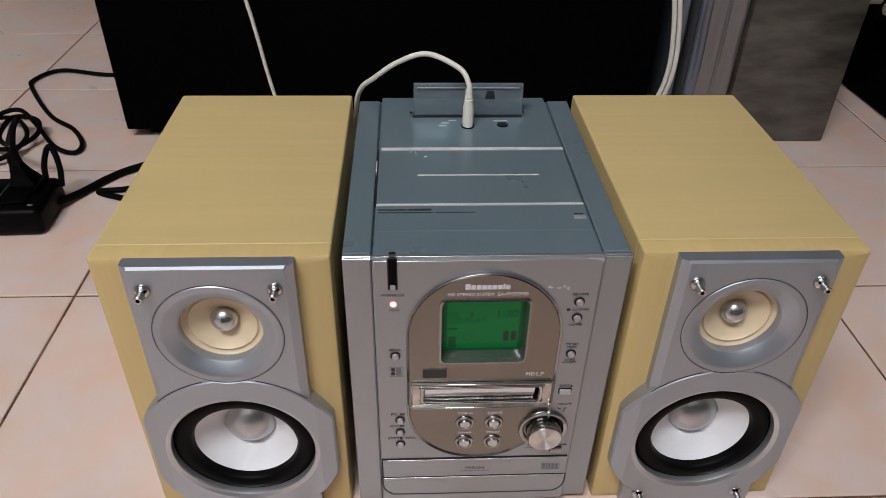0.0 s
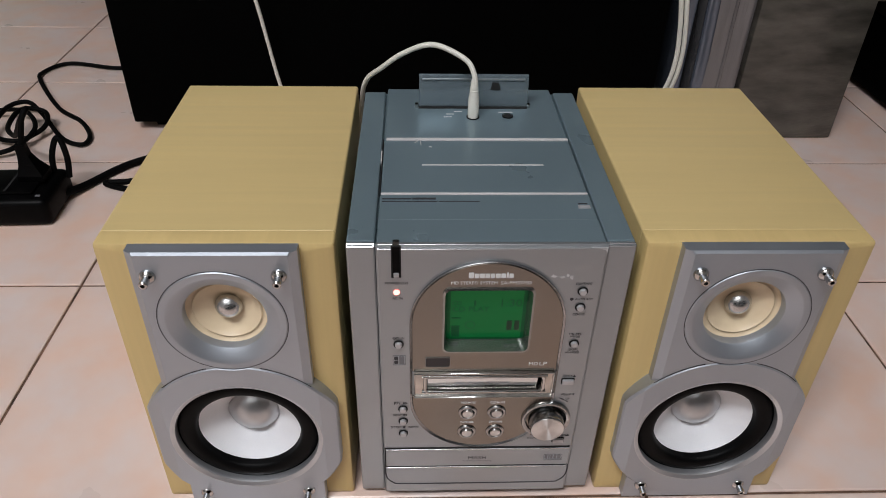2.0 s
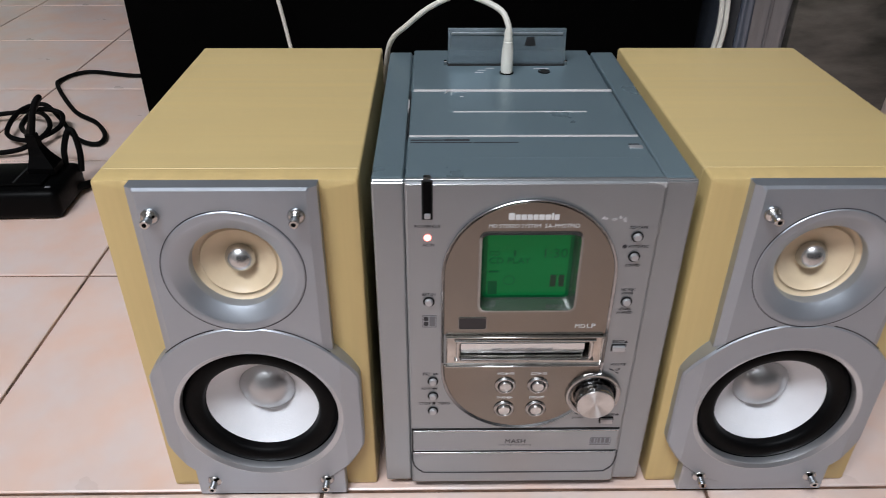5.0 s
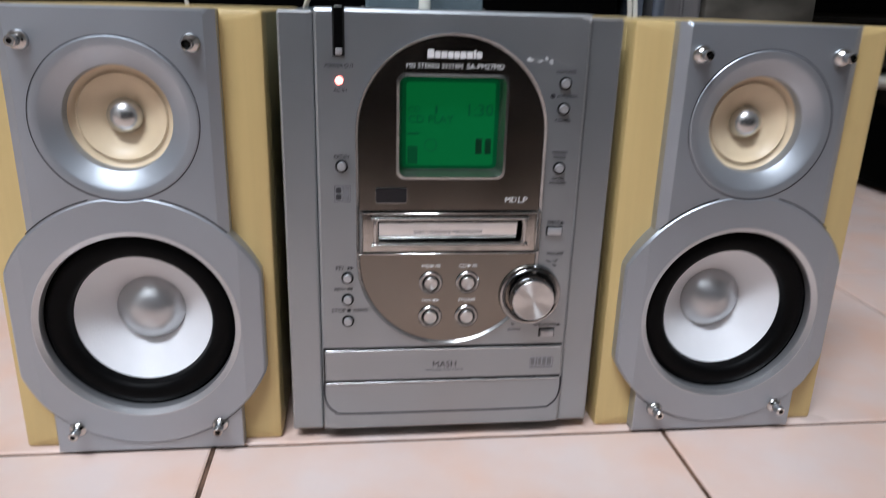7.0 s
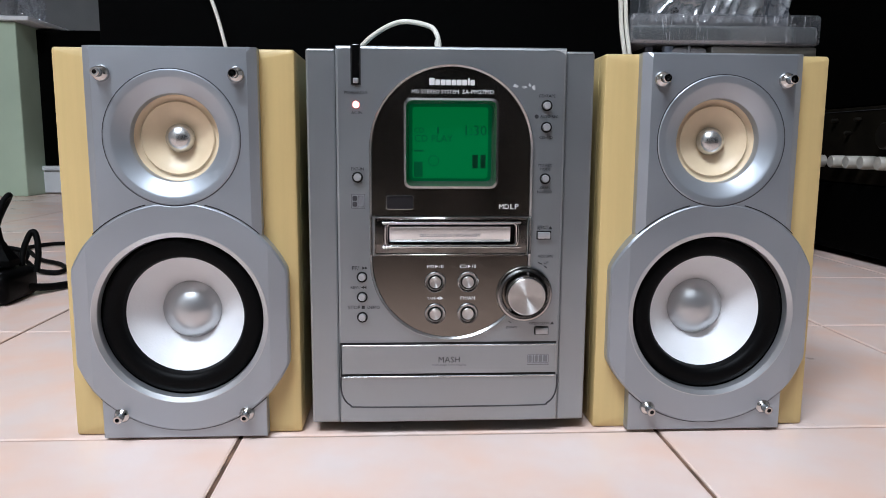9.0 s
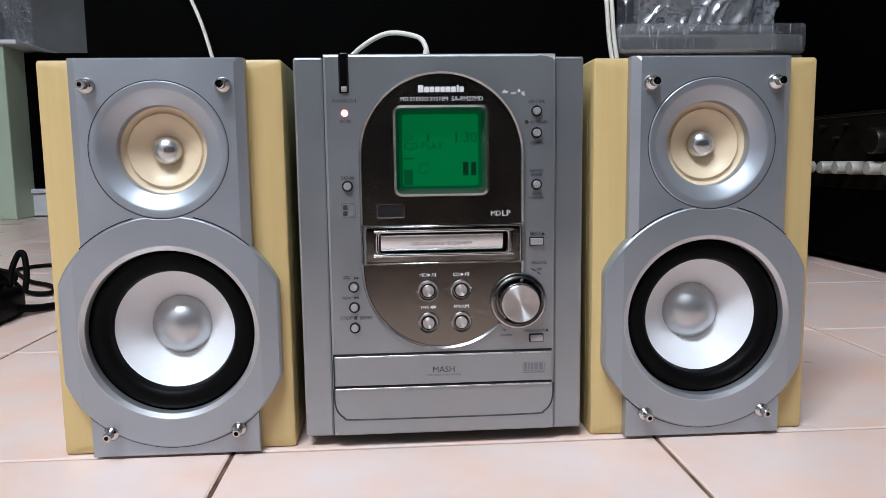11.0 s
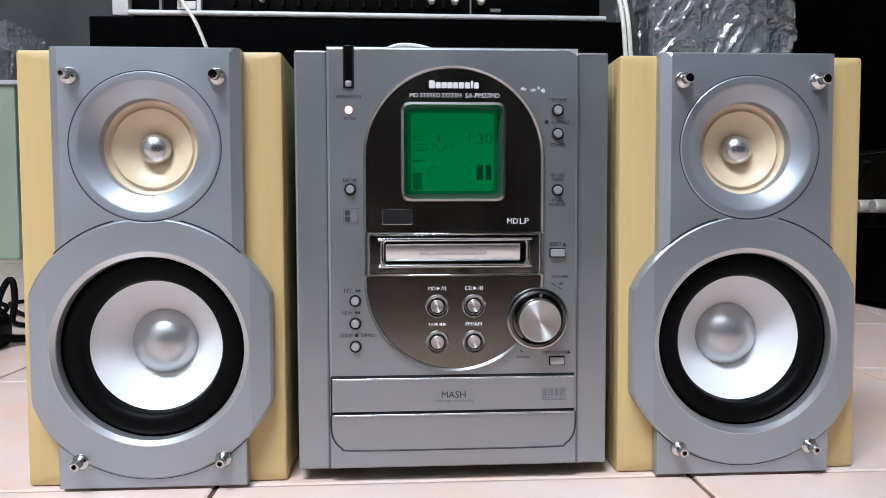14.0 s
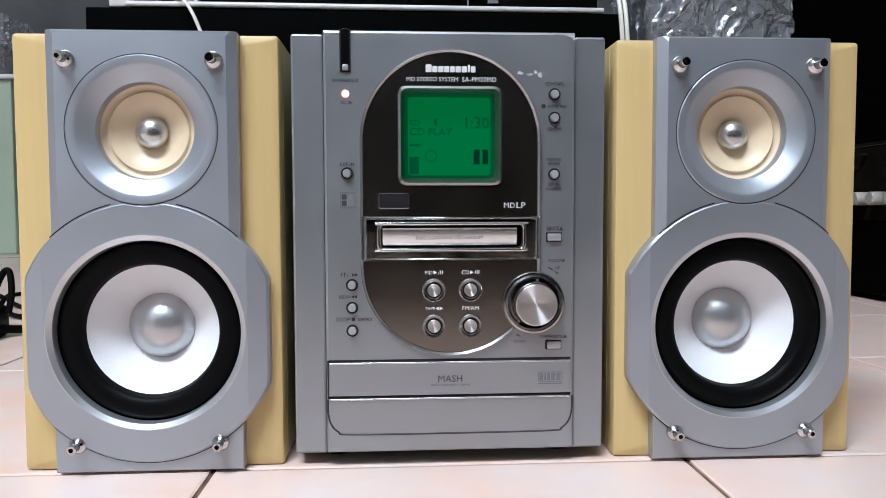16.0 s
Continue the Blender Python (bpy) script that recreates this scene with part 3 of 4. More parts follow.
for x0, y0, x1, y1 in ((-0.0440, 0.1270, -0.0385, 0.1345), (-0.0455, 0.1335, -0.0360, 0.1300), (-0.0395, 0.1240, -0.0402, 0.1360), (-0.0340, 0.1215, -0.0320, 0.1210)):
    part("scratch", tube([(x0, y0, 0.2284), ((x0 + x1) / 2, (y0 + y1) / 2, 0.22865), (x1, y1, 0.2284)], 0.0003, 3, 5), M_RAIL, U)
# door outline and tray grooves
part("tray_groove", box(-0.0650, 0.0645, F, 0.0006, 0.0562, 0.0576), M_GAP, U)
part("tray_groove", box(-0.0650, 0.0645, F, 0.0006, 0.0368, 0.0382), M_GAP, U)
part("tray_groove", box(-0.0656, -0.0648, F, 0.0006, 0.0370, 0.0573), M_GAP, U)
part("tray_front", box(-0.0645, 0.0642, -0.0010, 0.0, 0.0384, 0.0560, 0.0005), M_SILVER, U, "disc tray front", 15)
# strips added along the tray edges to carry their highlights
for z in (0.0557, 0.0364):
    part("tray_edge", tube([(-0.0640, -0.0005, z), (0, -0.0005, z), (0.0636, -0.0005, z)], 0.0006, 3, 8), M_EDGE, U, "", 60)
line = [(-0.0655, 0.0366), (-0.0655, 0.030), (-0.0640, 0.0235), (-0.0600, 0.0190), (-0.0530, 0.0175), (0, 0.0172), (0.0530, 0.0175), (0.0600, 0.0190), (0.0640, 0.0235), (0.0655, 0.030), (0.0655, 0.0366)]
part("lower_outline", tube([(x, 0.0, z) for x, z in line], 0.00050, 8, 6), M_INK, U, "", 60)
# arched display window
arch = capsule(R_ARCH)
part("arch_rim", nested([(capsule(0.0475), 0.0004), (capsule(0.0475), -0.0018), (capsule(0.0472), -0.0021), (capsule(0.0459), -0.0009)], (0, 0.14)), M_RIM, U, "thin bevelled metal rim", 25)
lip_out, lip_in = round_rect(-0.0275, 0.0270, 0.1497, 0.2012, 0.0042), round_rect(-0.0262, 0.0257, 0.1510, 0.1999, 0.0036)
glass_edge = round_rect(-0.0244, 0.0239, 0.1536, 0.1984, 0.0026)
MID = (0, 0.1755)
arch_top = lambda r: [p for p in capsule(r) if p[1] > Z_HI - 0.0001] + [(-r, 0.1334), (r, 0.1334)]
window = part("display_window", nested([(arch_top(R_ARCH), 0.0004), (arch_top(R_ARCH), -0.0008), (arch_top(0.0456), -0.0012), (lip_out, -0.0012), (lip_out, 0.0060)], MID, arch_top(R_ARCH)), M_DARK, U, "smoked grey-black arched window", 20)
bowl = lambda r: [(-r, 0.1104)] + [p for p in capsule(r) if p[1] < Z_LO + 0.0001] + [(r, 0.1104)]
part("key_field", prism(bowl(0.0459), -0.0012, 0.0004, 0.0004), M_DARK, U, "smoked grey key field", 20)
bezel = part("display_bezel", nested([(lip_out, -0.0010), (lip_out, -0.0020), (lip_in, -0.0024), (glass_edge, 0.0062), (glass_edge, 0.0070)], MID), M_BEZEL, U, "smoky metal display surround", 25)
screen = part("screen", prism(round_rect(-0.0224, 0.0219, 0.1552, 0.1966, 0.0016), 0.0064, 0.0074), M_LCD, U, "lit green liquid crystal display")
part("screen_margin", prism(round_rect(-0.0246, 0.0241, 0.1534, 0.1986, 0.0026), 0.0066, 0.0074), M_LCDEDGE, screen, "darker green margin")
S = 0.0063
text("CD", 0.0058, -0.0186, 0.1832, S, M_LCDDIM, screen)
text("1", 0.0013, -0.0075, 0.1832, S, M_LCDDIM, screen, height=0.0038)
text("1:30", 0.0125, 0.0148, 0.1832, S, M_LCDDIM, screen)
text("CD PLAY", 0.0225, -0.0100, 0.1785, S, M_LCDDIM, screen)
for x0, x1 in ((0.0128, 0.0160), (0.0176, 0.0206)):
    part("level_bar", box(x0, x1, S - 0.0001, S + 0.0003, 0.1612, 0.1690), M_LCDINK, screen)
part("mode_mark", box(-0.0216, -0.0160, S - 0.0001, S + 0.0003, 0.1708, 0.1718), M_LCDDIM, screen)
part("mode_mark", box(-0.0216, -0.0165, S - 0.0001, S + 0.0003, 0.1560, 0.1650), M_LCDDIM, screen)
part("disc_mark", lathe([(0.0032, S), (0.0028, S)], -0.0100, 0.1655, 24), M_LCDDIM, screen)
# maker's mark: a row of plain blocks
x0 = -0.0130
for i, w in enumerate((0.0031, 0.0027, 0.0028, 0.0027, 0.0025, 0.0029, 0.0028, 0.0012, 0.0025)):
    part("brand_block", prism(round_rect(x0, x0 + w, 0.2084, 0.2124 if i in (0, 7) else 0.2115, 0.0005, 3), -0.00145, -0.0011), M_WHITEINK, U, "plain white printed block")
    x0 += w + 0.00035
text("MD STEREO SYSTEM", 0.0268, -0.0095, 0.2048, -0.0012, M_WHITEINK, U)
text("SA-PM27MD", 0.0180, 0.0150, 0.2048, -0.0012, M_WHITEINK, U)
sensor = part("sensor_window", prism(round_rect(-0.0375, -0.0222, 0.1378, 0.1452, 0.0009, 3), -0.0015, -0.0010), M_GLASS, U, "dark glossy remote sensor window")
edge_out, edge_in = round_rect(-0.0379, -0.0218, 0.1374, 0.1456, 0.0012, 3), round_rect(-0.0375, -0.0222, 0.1378, 0.1452, 0.0009, 3)
part("sensor_edge", nested([(edge_out, -0.0010), (edge_out, -0.0017), (edge_in, -0.0018), (edge_in, -0.0010)], (-0.02985, 0.1415)), M_BEZEL, sensor, "thin metal edge")
text("MD", 0.0058, 0.0310, 0.1392, -0.0012, M_WHITEINK, U)
text("LP", 0.0048, 0.0372, 0.1392, -0.0012, M_WHITEINK, U, height=0.0030)

# mini disc slot: chrome frame, deep mouth and shutter
bm = bmesh.new()
for b in ((-0.0448, 0.0453, 0.1319, 0.1331), (-0.0448, 0.0453, 0.1107, 0.1117), (-0.0448, -0.0440, 0.1118, 0.1318), (0.0445, 0.0453, 0.1118, 0.1318)):
    box(b[0], b[1], -0.0038, -0.0005, b[2], b[3], 0.0004, 1, bm)
slot = part("slot_frame", bm, M_CHROME, U, "thin chrome mini disc slot frame", 40)
bed, mouth = round_rect(-0.0440, 0.0445, 0.1116, 0.1320, 0.0004, 2), round_rect(-0.0366, 0.0376, 0.1169, 0.1288, 0.0016, 5)
part("slot_bed", nested([(bed, 0.0004), (bed, -0.0020), (mouth, -0.0022), (mouth, 0.0068)], (0, 0.122), bed), M_BED, slot, "smoky chrome bed", 30)
lip = round_rect(-0.0379, 0.0389, 0.1158, 0.1297, 0.0030, 5)
part("slot_lip", tube([(x, -0.0026, z) for x, z in lip] + [(lip[0][0], -0.0026, lip[0][1])], 0.0010, 2, 10), M_CHROME, slot, "rounded chrome lip", 60)
part("slot_mouth", prism(round_rect(-0.0365, 0.0375, 0.1170, 0.1287, 0.0015, 5), 0.0062, 0.0070), M_GAP, slot)
shutter = part("slot_shutter", loft([[(x, y, z) for y, z in ((0.0050, 0.1177), (0.0012, 0.1178), (0.0003, 0.1184), (-0.0007, 0.1210), (-0.0012, 0.1240), (-0.0013, 0.1266), (-0.0008, 0.1273), (0.0050, 0.1274))] for x in (-0.0360, 0.0350)]), M_SHUTTER, slot, "pale metal shutter", 15)
text("DISC LOADING MECHANISM", 0.0350, 0.0, 0.0, 0.0, M_GREYINK, slot).matrix_basis = pose(-0.0007, -0.0011, 0.1222, 9, 0, 0)

# four source keys
for x, z, word in ((-0.0091, 0.0945, "MD"), (0.0103, 0.0945, "CD"), (-0.0091, 0.0754, "TAPE"), (0.0103, 0.0754, "FM/AM")):
    ring = part("source_key", lathe([(0.0064, -0.0010), (0.0063, -0.0019), (0.0056, -0.0026), (0.0048, -0.0025), (0.0042, -0.0018), (0.0041, -0.0008)], x, z, 32), M_SATIN, U, "round chrome key", 30)
    part("key_cap", lathe([(0.0034, -0.0012), (0.0034, -0.0030), (0.0032, -0.0033), (0.0002, -0.0030)], x, z, 32, cap_last=True), M_BRUSH, ring, "spun metal cap", 30)
    part("key_well", lathe([(0.0042, -0.00125), (0.0001, -0.00125)], x, z, 32, cap_last=True), M_GAP, ring)
    if word == "FM/AM":
        text(word, 0.0086, x, z + 0.0093, -0.0012, M_WHITEINK, U)
        continue
    tape = word == "TAPE"
    text(word, 0.0052 if tape else 0.0040, x - (0.0022 if tape else 0.0027), z + 0.0093, -0.0012, M_WHITEINK, U)
    for dx, way in (((0.0017, -1), (0.0039, 1)) if tape else ((0.0007, 1),)):
        tri = [(x + dx - 0.0009 * way, z + 0.0093 - 0.0010), (x + dx + 0.0010 * way, z + 0.0093), (x + dx - 0.0009 * way, z + 0.0093 + 0.0010)]
        part("symbol", prism(tri, -0.0013, -0.0010), M_WHITEINK, U)
    if not tape:
        text("/II", 0.0026, x + 0.0034, z + 0.0093, -0.0012, M_WHITEINK, U, height=0.0021)

# volume knob
knob = part("volume_knob", lathe([(0.0168, -0.0002), (0.0168, -0.0020), (0.0162, -0.0032), (0.0152, -0.0034), (0.0138, -0.0028), (0.0130, -0.0016), (0.0128, 0.0)], 0.0440, 0.0872, 64), M_SATIN, U, "bright volume knob with a spun face", 30)
part("knob_side", lathe([(0.0120, -0.0010), (0.0118, -0.0060), (0.0114, -0.0098), (0.0109, -0.0107)], 0.0440, 0.0872, 64), M_DKCHROME, knob, "", 30)
part("knob_well", lathe([(0.0129, -0.0004), (0.0110, -0.0004)], 0.0440, 0.0872, 48), M_GAP, knob)
part("knob_face", lathe([(0.0109, -0.0107), (0.0105, -0.0110), (0.0002, -0.0101)], 0.0440, 0.0872, 96, cap_last=True), M_BRUSH, knob, "spun aluminium face", 40)


# small keys with their captions
def small_key(x, z):
    ring = part("key_well", lathe([(0.0032, F), (0.0032, -0.0007), (0.0023, -0.0007), (0.0022, 0.0)], x, z, 24), M_GAP, U)
    return disc_button("small_key", x, z, F, 0.0022, 0.0022, M_BUTTON, U, "small round silver key")


for x, z in ((-0.0542, 0.1560), (-0.0522, 0.0975), (-0.0522, 0.0855), (-0.0522, 0.0733), (0.0550, 0.1975), (0.0550, 0.1852), (0.0550, 0.1555)):
    small_key(x, z)
for z in (0.1222, 0.0643):
    part("key_well", prism(round_rect(0.0508, 0.0594, z - 0.0025, z + 0.0025, 0.0005, 3), -0.0004, 0.0003), M_GAP, U)
    part("oblong_key", box(0.0514, 0.0588, -0.0022, -0.0002, z - 0.0019, z + 0.0019, 0.0005), M_BUTTON, U, "oblong silver key", 40)
for word, w, x, z in (("POWER", 0.0085, -0.0570, 0.2040), ("AC IN", 0.0062, -0.0543, 0.1927), ("EXT-IN", 0.0072, -0.0542, 0.1608), ("FF/", 0.0040, -0.0560, 0.1028), ("REW/", 0.0058, -0.0560, 0.0912), ("STOP", 0.0072, -0.0570, 0.0792), ("DEMO", 0.0072, -0.0455, 0.0792),
                      ("CD\u2022TAPE", 0.0096, 0.0550, 0.2030), ("AUTO REC", 0.0105, 0.0565, 0.1913), ("CD\u2022MD", 0.0078, 0.0550, 0.1794), ("MD REC", 0.0080, 0.0550, 0.1634), ("MODE", 0.0062, 0.0550, 0.1611), ("-DUAL", 0.0070, 0.0550, 0.1502), ("HI-SPEED", 0.0088, 0.0550, 0.1478),
                      ("EJECT", 0.0064, 0.0545, 0.1266), ("VOLUME", 0.0092, 0.0565, 0.1096), ("UP", 0.0026, 0.0570, 0.1056), ("DOWN", 0.0066, 0.0370, 0.0664), ("OPEN/CLOSE", 0.0128, 0.0540, 0.0688)):
    text(word, w, x, z, F, M_INK, U)
text("MASH", 0.0128, -0.0005, 0.0470, -0.0011, M_INK, U, height=0.0036)
text("multi-stage noise shaping", 0.0205, -0.0005, 0.0437, -0.0011, M_GREYINK, U)
part("record_dot", lathe([(0.0012, F), (0.0001, F)], 0.0492, 0.1913, 14, cap_last=True), M_INK, U)
for x, z, flip in ((0.0590, 0.1266, 0), (0.0616, 0.0688, 0), (-0.0497, 0.1028, 1), (-0.0512, 0.1028, 1), (-0.0505, 0.0912, 2), (-0.0520, 0.0912, 2)):
    tri = {0: [(x - 0.0012, z - 0.0008), (x + 0.0012, z - 0.0008), (x, z + 0.0010)], 1: [(x - 0.0008, z - 0.0009), (x + 0.0008, z), (x - 0.0008, z + 0.0009)], 2: [(x + 0.0008, z - 0.0009), (x - 0.0008, z), (x + 0.0008, z + 0.0009)]}[flip]
    part("symbol", prism(tri, F, 0.0002), M_INK, U)
part("symbol", box(-0.0526, -0.0508, F, 0.0002, 0.0783, 0.0801), M_INK, U)
part("symbol", lathe([(0.0010, F), (0.0007, F)], -0.0512, 0.2040, 16), M_INK, U)
text("/I", 0.0016, -0.0490, 0.2040, F, M_INK, U, height=0.0020)
for x0, z0, x1, z1 in ((0.0520, 0.1060, 0.0545, 0.1048), (0.0558, 0.1037, 0.0575, 0.1026), (0.0352, 0.0700, 0.0368, 0.0692)):
    part("arrow", tube([(x0, F, z0), ((x0 + x1) / 2, F, (z0 + z1) / 2), (x1, F, z1)], 0.0003, 3, 5), M_INK, U)
# format marks, as plain shapes
for x0, x1, z0, z1 in ((-0.0580, -0.0500, 0.1460, 0.1463), (-0.0580, -0.0500, 0.1379, 0.1382), (-0.0580, -0.0577, 0.1382, 0.1460), (-0.0503, -0.0500, 0.1382, 0.1460)):
    part("format_mark", box(x0, x1, F, 0.0002, z0, z1), M_GREYINK, U)
part("format_mark", box(-0.0540, -0.0508, F, 0.0002, 0.1388, 0.1454), M_GREYINK, U)
for z0 in (0.1390, 0.1424):
    part("format_mark", prism(round_rect(-0.0572, -0.0546, z0, z0 + 0.0028, 0.0007, 3), F, 0.0002), M_INK, U)
out, hole = round_rect(0.0468, 0.0600, 0.0444, 0.0498, 0.0010, 3), round_rect(0.0471, 0.0597, 0.0447, 0.0495, 0.0008, 3)
part("format_mark", nested([(out, -0.0008), (out, -0.00115), (hole, -0.00115), (hole, -0.0008)], (0.0534, 0.0471)), M_GREYINK, U)
for x, w in ((0.0485, 0.0010), (0.0506, 0.0005), (0.0524, 0.0008), (0.0549, 0.0010), (0.0577, 0.0012)):
    part("format_mark", prism(round_rect(x - w, x + w, 0.0451, 0.0491, 0.0004, 3), -0.00115, -0.0008), M_GREYINK, U)
part("format_mark", box(0.0468, 0.0600, -0.00115, -0.0008, 0.0432, 0.0438), M_GREYINK, U)
# power slot with its button, and the lamp below
part("power_slot", box(-0.0567, -0.0526, F - 0.0006, 0.0012, 0.2088, 0.2300), M_BLACK, U, "glossy black power slot")
part("slot_edge", box(-0.0575, -0.0518, F - 0.0003, 0.0010, 0.2083, 0.2302), M_GAP, U)
part("slot_cap", box(-0.0566, -0.0527, 0.0010, 0.0060, 0.2294, 0.2308, 0.0005), M_CHROME, U, "chrome catch", 40)
part("power_button", box(-0.0562, -0.0530, -0.0016, 0.0, 0.2090, 0.2120, 0.0005), M_BUTTON, U, "white power button", 40)
part("power_led", lathe([(0.0019, F), (0.0018, -0.0006), (0.0010, -0.0010), (0.0002, -0.0011)], -0.0547, 0.1972, 20, cap_last=True), M_LED, U, "glowing red power lamp", 40)
# rubbed marks near the top
for x, z, sx, sz in ((0.0365, 0.2085, 0.0022, 0.0014), (0.0420, 0.2078, 0.0020, 0.0011), (0.0447, 0.2090, 0.0013, 0.0013), (0.0475, 0.2075, 0.0016, 0.0022)):
    part("scuff", prism([(x + sx * math.cos(k * 0.9) * (0.7 + 0.3 * math.sin(5 * k + x * 900)), z + sz * math.sin(k * 0.9) * (0.7 + 0.3 * math.cos(3 * k + x * 700))) for k in range(7)], F, 0.0002), M_SCUFF, U)
part("scuff", prism([(0.0560, 0.2290), (0.0655, 0.2290), (0.0655, 0.2255), (0.0642, 0.2272), (0.0610, 0.2283)], F, 0.0004), M_SCUFF, U, "rubbed paler corner")

# ---------------------------------------------------------------- cables
plug = thing("headphone_cable", (0, 0.1715, 0.2272), "white jack plug and cable in the top socket", "cable")
part("plug_body", lathe([(0.0001, -0.0), (0.0040, -0.0002), (0.0042, -0.003), (0.0040, -0.016), (0.0034, -0.018), (0.0036, -0.0190), (0.0030, -0.0198), (0.0034, -0.0215), (0.0028, -0.0222), (0.0032, -0.024), (0.0026, -0.0248), (0.0029, -0.027), (0.0022, -0.030)], 0, 0, 28), M_CABLE_W, plug, "ribbed white plug", 50).matrix_basis = pose(0, 0, 0, -90, 0, 0)
part("lead", tube([(0, 0, 0.026), (-0.0004, 0.002, 0.033), (-0.0070, 0.0090, 0.0418), (-0.030, 0.0240, 0.0470), (-0.052, 0.032, 0.0375), (-0.070, 0.042, 0.0215), (-0.0830, 0.054, 0.006), (-0.0885, 0.066, -0.020), (-0.092, 0.078, -0.07), (-0.082, 0.095, -0.150), (-0.070, 0.14, -0.2246)], 0.0020, 10, 10), M_CABLE_W, plug, "", 60)


def cable(label, points, radius, material, group="loose cables"):
    return tagged(part("cable", tube(points, radius, 8, 8), material, None, "", 60), label, "cable", group)


cable("thin white cable hanging from the component down behind the speaker", [(-0.316, 0.606, 0.416), (-0.310, 0.586, 0.420), (-0.298, 0.573, 0.404), (-0.283, 0.57, 0.378), (-0.264, 0.57, 0.320), (-0.2365, 0.57, 0.187), (-0.219, 0.57, 0.080), (-0.19, 0.54, 0.006), (-0.10, 0.45, 0.003)], 0.0024, M_CABLE_W)
for dx in (-0.0026, 0.0026):
    cable("pale cable of a pair, hanging down behind the speaker", [(0.17 + dx, 0.70, 0.5025), (0.178 + dx, 0.61, 0.528), (0.188 + dx, 0.45, 0.48), (0.193 + dx, 0.345, 0.36), (0.198 + dx, 0.332, 0.29), (0.205 + dx, 0.330, 0.245), (0.2075 + dx, 0.330, 0.21), (0.203 + dx, 0.333, 0.178), (0.186 + dx, 0.34, 0.13), (0.14 + dx, 0.36, 0.004), (0.04 + dx, 0.40, 0.003)], 0.0022, M_CABLE_W)
cable("black mains cable looping over the tiles", [(-0.432, 0.836, 0.004), (-0.521, 0.816, 0.004), (-0.608, 0.835, 0.004), (-0.637, 0.798, 0.004), (-0.627, 0.762, 0.004), (-0.562, 0.665, 0.004), (-0.514, 0.621, 0.004), (-0.486, 0.577, 0.004), (-0.487, 0.551, 0.004), (-0.519, 0.567, 0.005), (-0.565, 0.624, 0.012), (-0.593, 0.645, 0.022), (-0.616, 0.624, 0.02), (-0.607, 0.566, 0.012), (-0.569, 0.550, 0.01), (-0.546, 0.582, 0.014), (-0.555, 0.613, 0.022), (-0.581, 0.603, 0.03), (-0.575, 0.550, 0.03), (-0.543, 0.505, 0.04), (-0.501, 0.453, 0.085), (-0.473, 0.426, 0.114), (-0.475, 0.414, 0.108), (-0.482, 0.407, 0.078)], 0.0032, M_CABLE_B)
cable("black coiled mains cable on the tiles", [(-0.746, 0.602, 0.004), (-0.683, 0.623, 0.01), (-0.630, 0.634, 0.014), (-0.584, 0.618, 0.02), (-0.554, 0.572, 0.016), (-0.568, 0.524, 0.01), (-0.616, 0.518, 0.006), (-0.681, 0.528, 0.004), (-0.744, 0.518, 0.004)], 0.0032, M_CABLE_B)
cable("thick black mains cable from the power strip", [(-0.456, 0.413, 0.012), (-0.442, 0.443, 0.006), (-0.418, 0.483, 0.005), (-0.394, 0.507, 0.005), (-0.350, 0.530, 0.005), (-0.264, 0.520, 0.005)], 0.0046, M_CABLE_B)
cable("short black cable end on the tiles", [(-0.360, 0.468, 0.004), (-0.393, 0.456, 0.004), (-0.421, 0.452, 0.004), (-0.414, 0.445, 0.004), (-0.389, 0.435, 0.004), (-0.359, 0.423, 0.004)], 0.0036, M_CABLE_B)
cable("black cable loop standing out of the power strip", [(-0.466, 0.426, 0.028), (-0.466, 0.432, 0.05), (-0.459, 0.437, 0.07), (-0.453, 0.437, 0.069), (-0.449, 0.432, 0.048), (-0.451, 0.428, 0.026)], 0.0034, M_CABLE_B)

# power strip with a plug standing in it
strip = thing("power_strip", (-0.5300, 0.3983, 0), "black power strip with a plug in it, on tiles", "power strip")
strip.rotation_euler = (0, 0, radians(2))
part("housing", box(-0.085, 0.078, -0.040, 0.038, 0.0, 0.034, 0.008, 3), M_BLACK, strip, "black plastic housing", 40)
part("socket_ridge", box(-0.080, 0.060, -0.026, 0.026, 0.0335, 0.038, 0.002), M_BLACK, strip, "", 40)
plug2 = part("mains_plug", loft([[(x * k + ox, y * k + 0.008, z) for x, y in ((-0.014, -0.012), (0.014, -0.012), (0.014, 0.012), (-0.014, 0.012))] for k, ox, z in ((1, 0.052, 0.037), (1, 0.052, 0.044), (0.62, 0.050, 0.056), (0.42, 0.048, 0.066), (0.36, 0.047, 0.080))]), M_BLACK, strip, "black three-pin plug")
for x in (-0.052, -0.010, 0.030):
    part("socket_gap", box(x - 0.0012, x + 0.0012, -0.024, 0.024, 0.0376, 0.0384), M_GAP, strip)
# highlight on the housing, put in as a small grey fleck
part("strip_glint", box(0.064, 0.069, -0.030, -0.027, 0.0335, 0.0348), M_GREYINK, strip, "small grey fleck for a highlight")

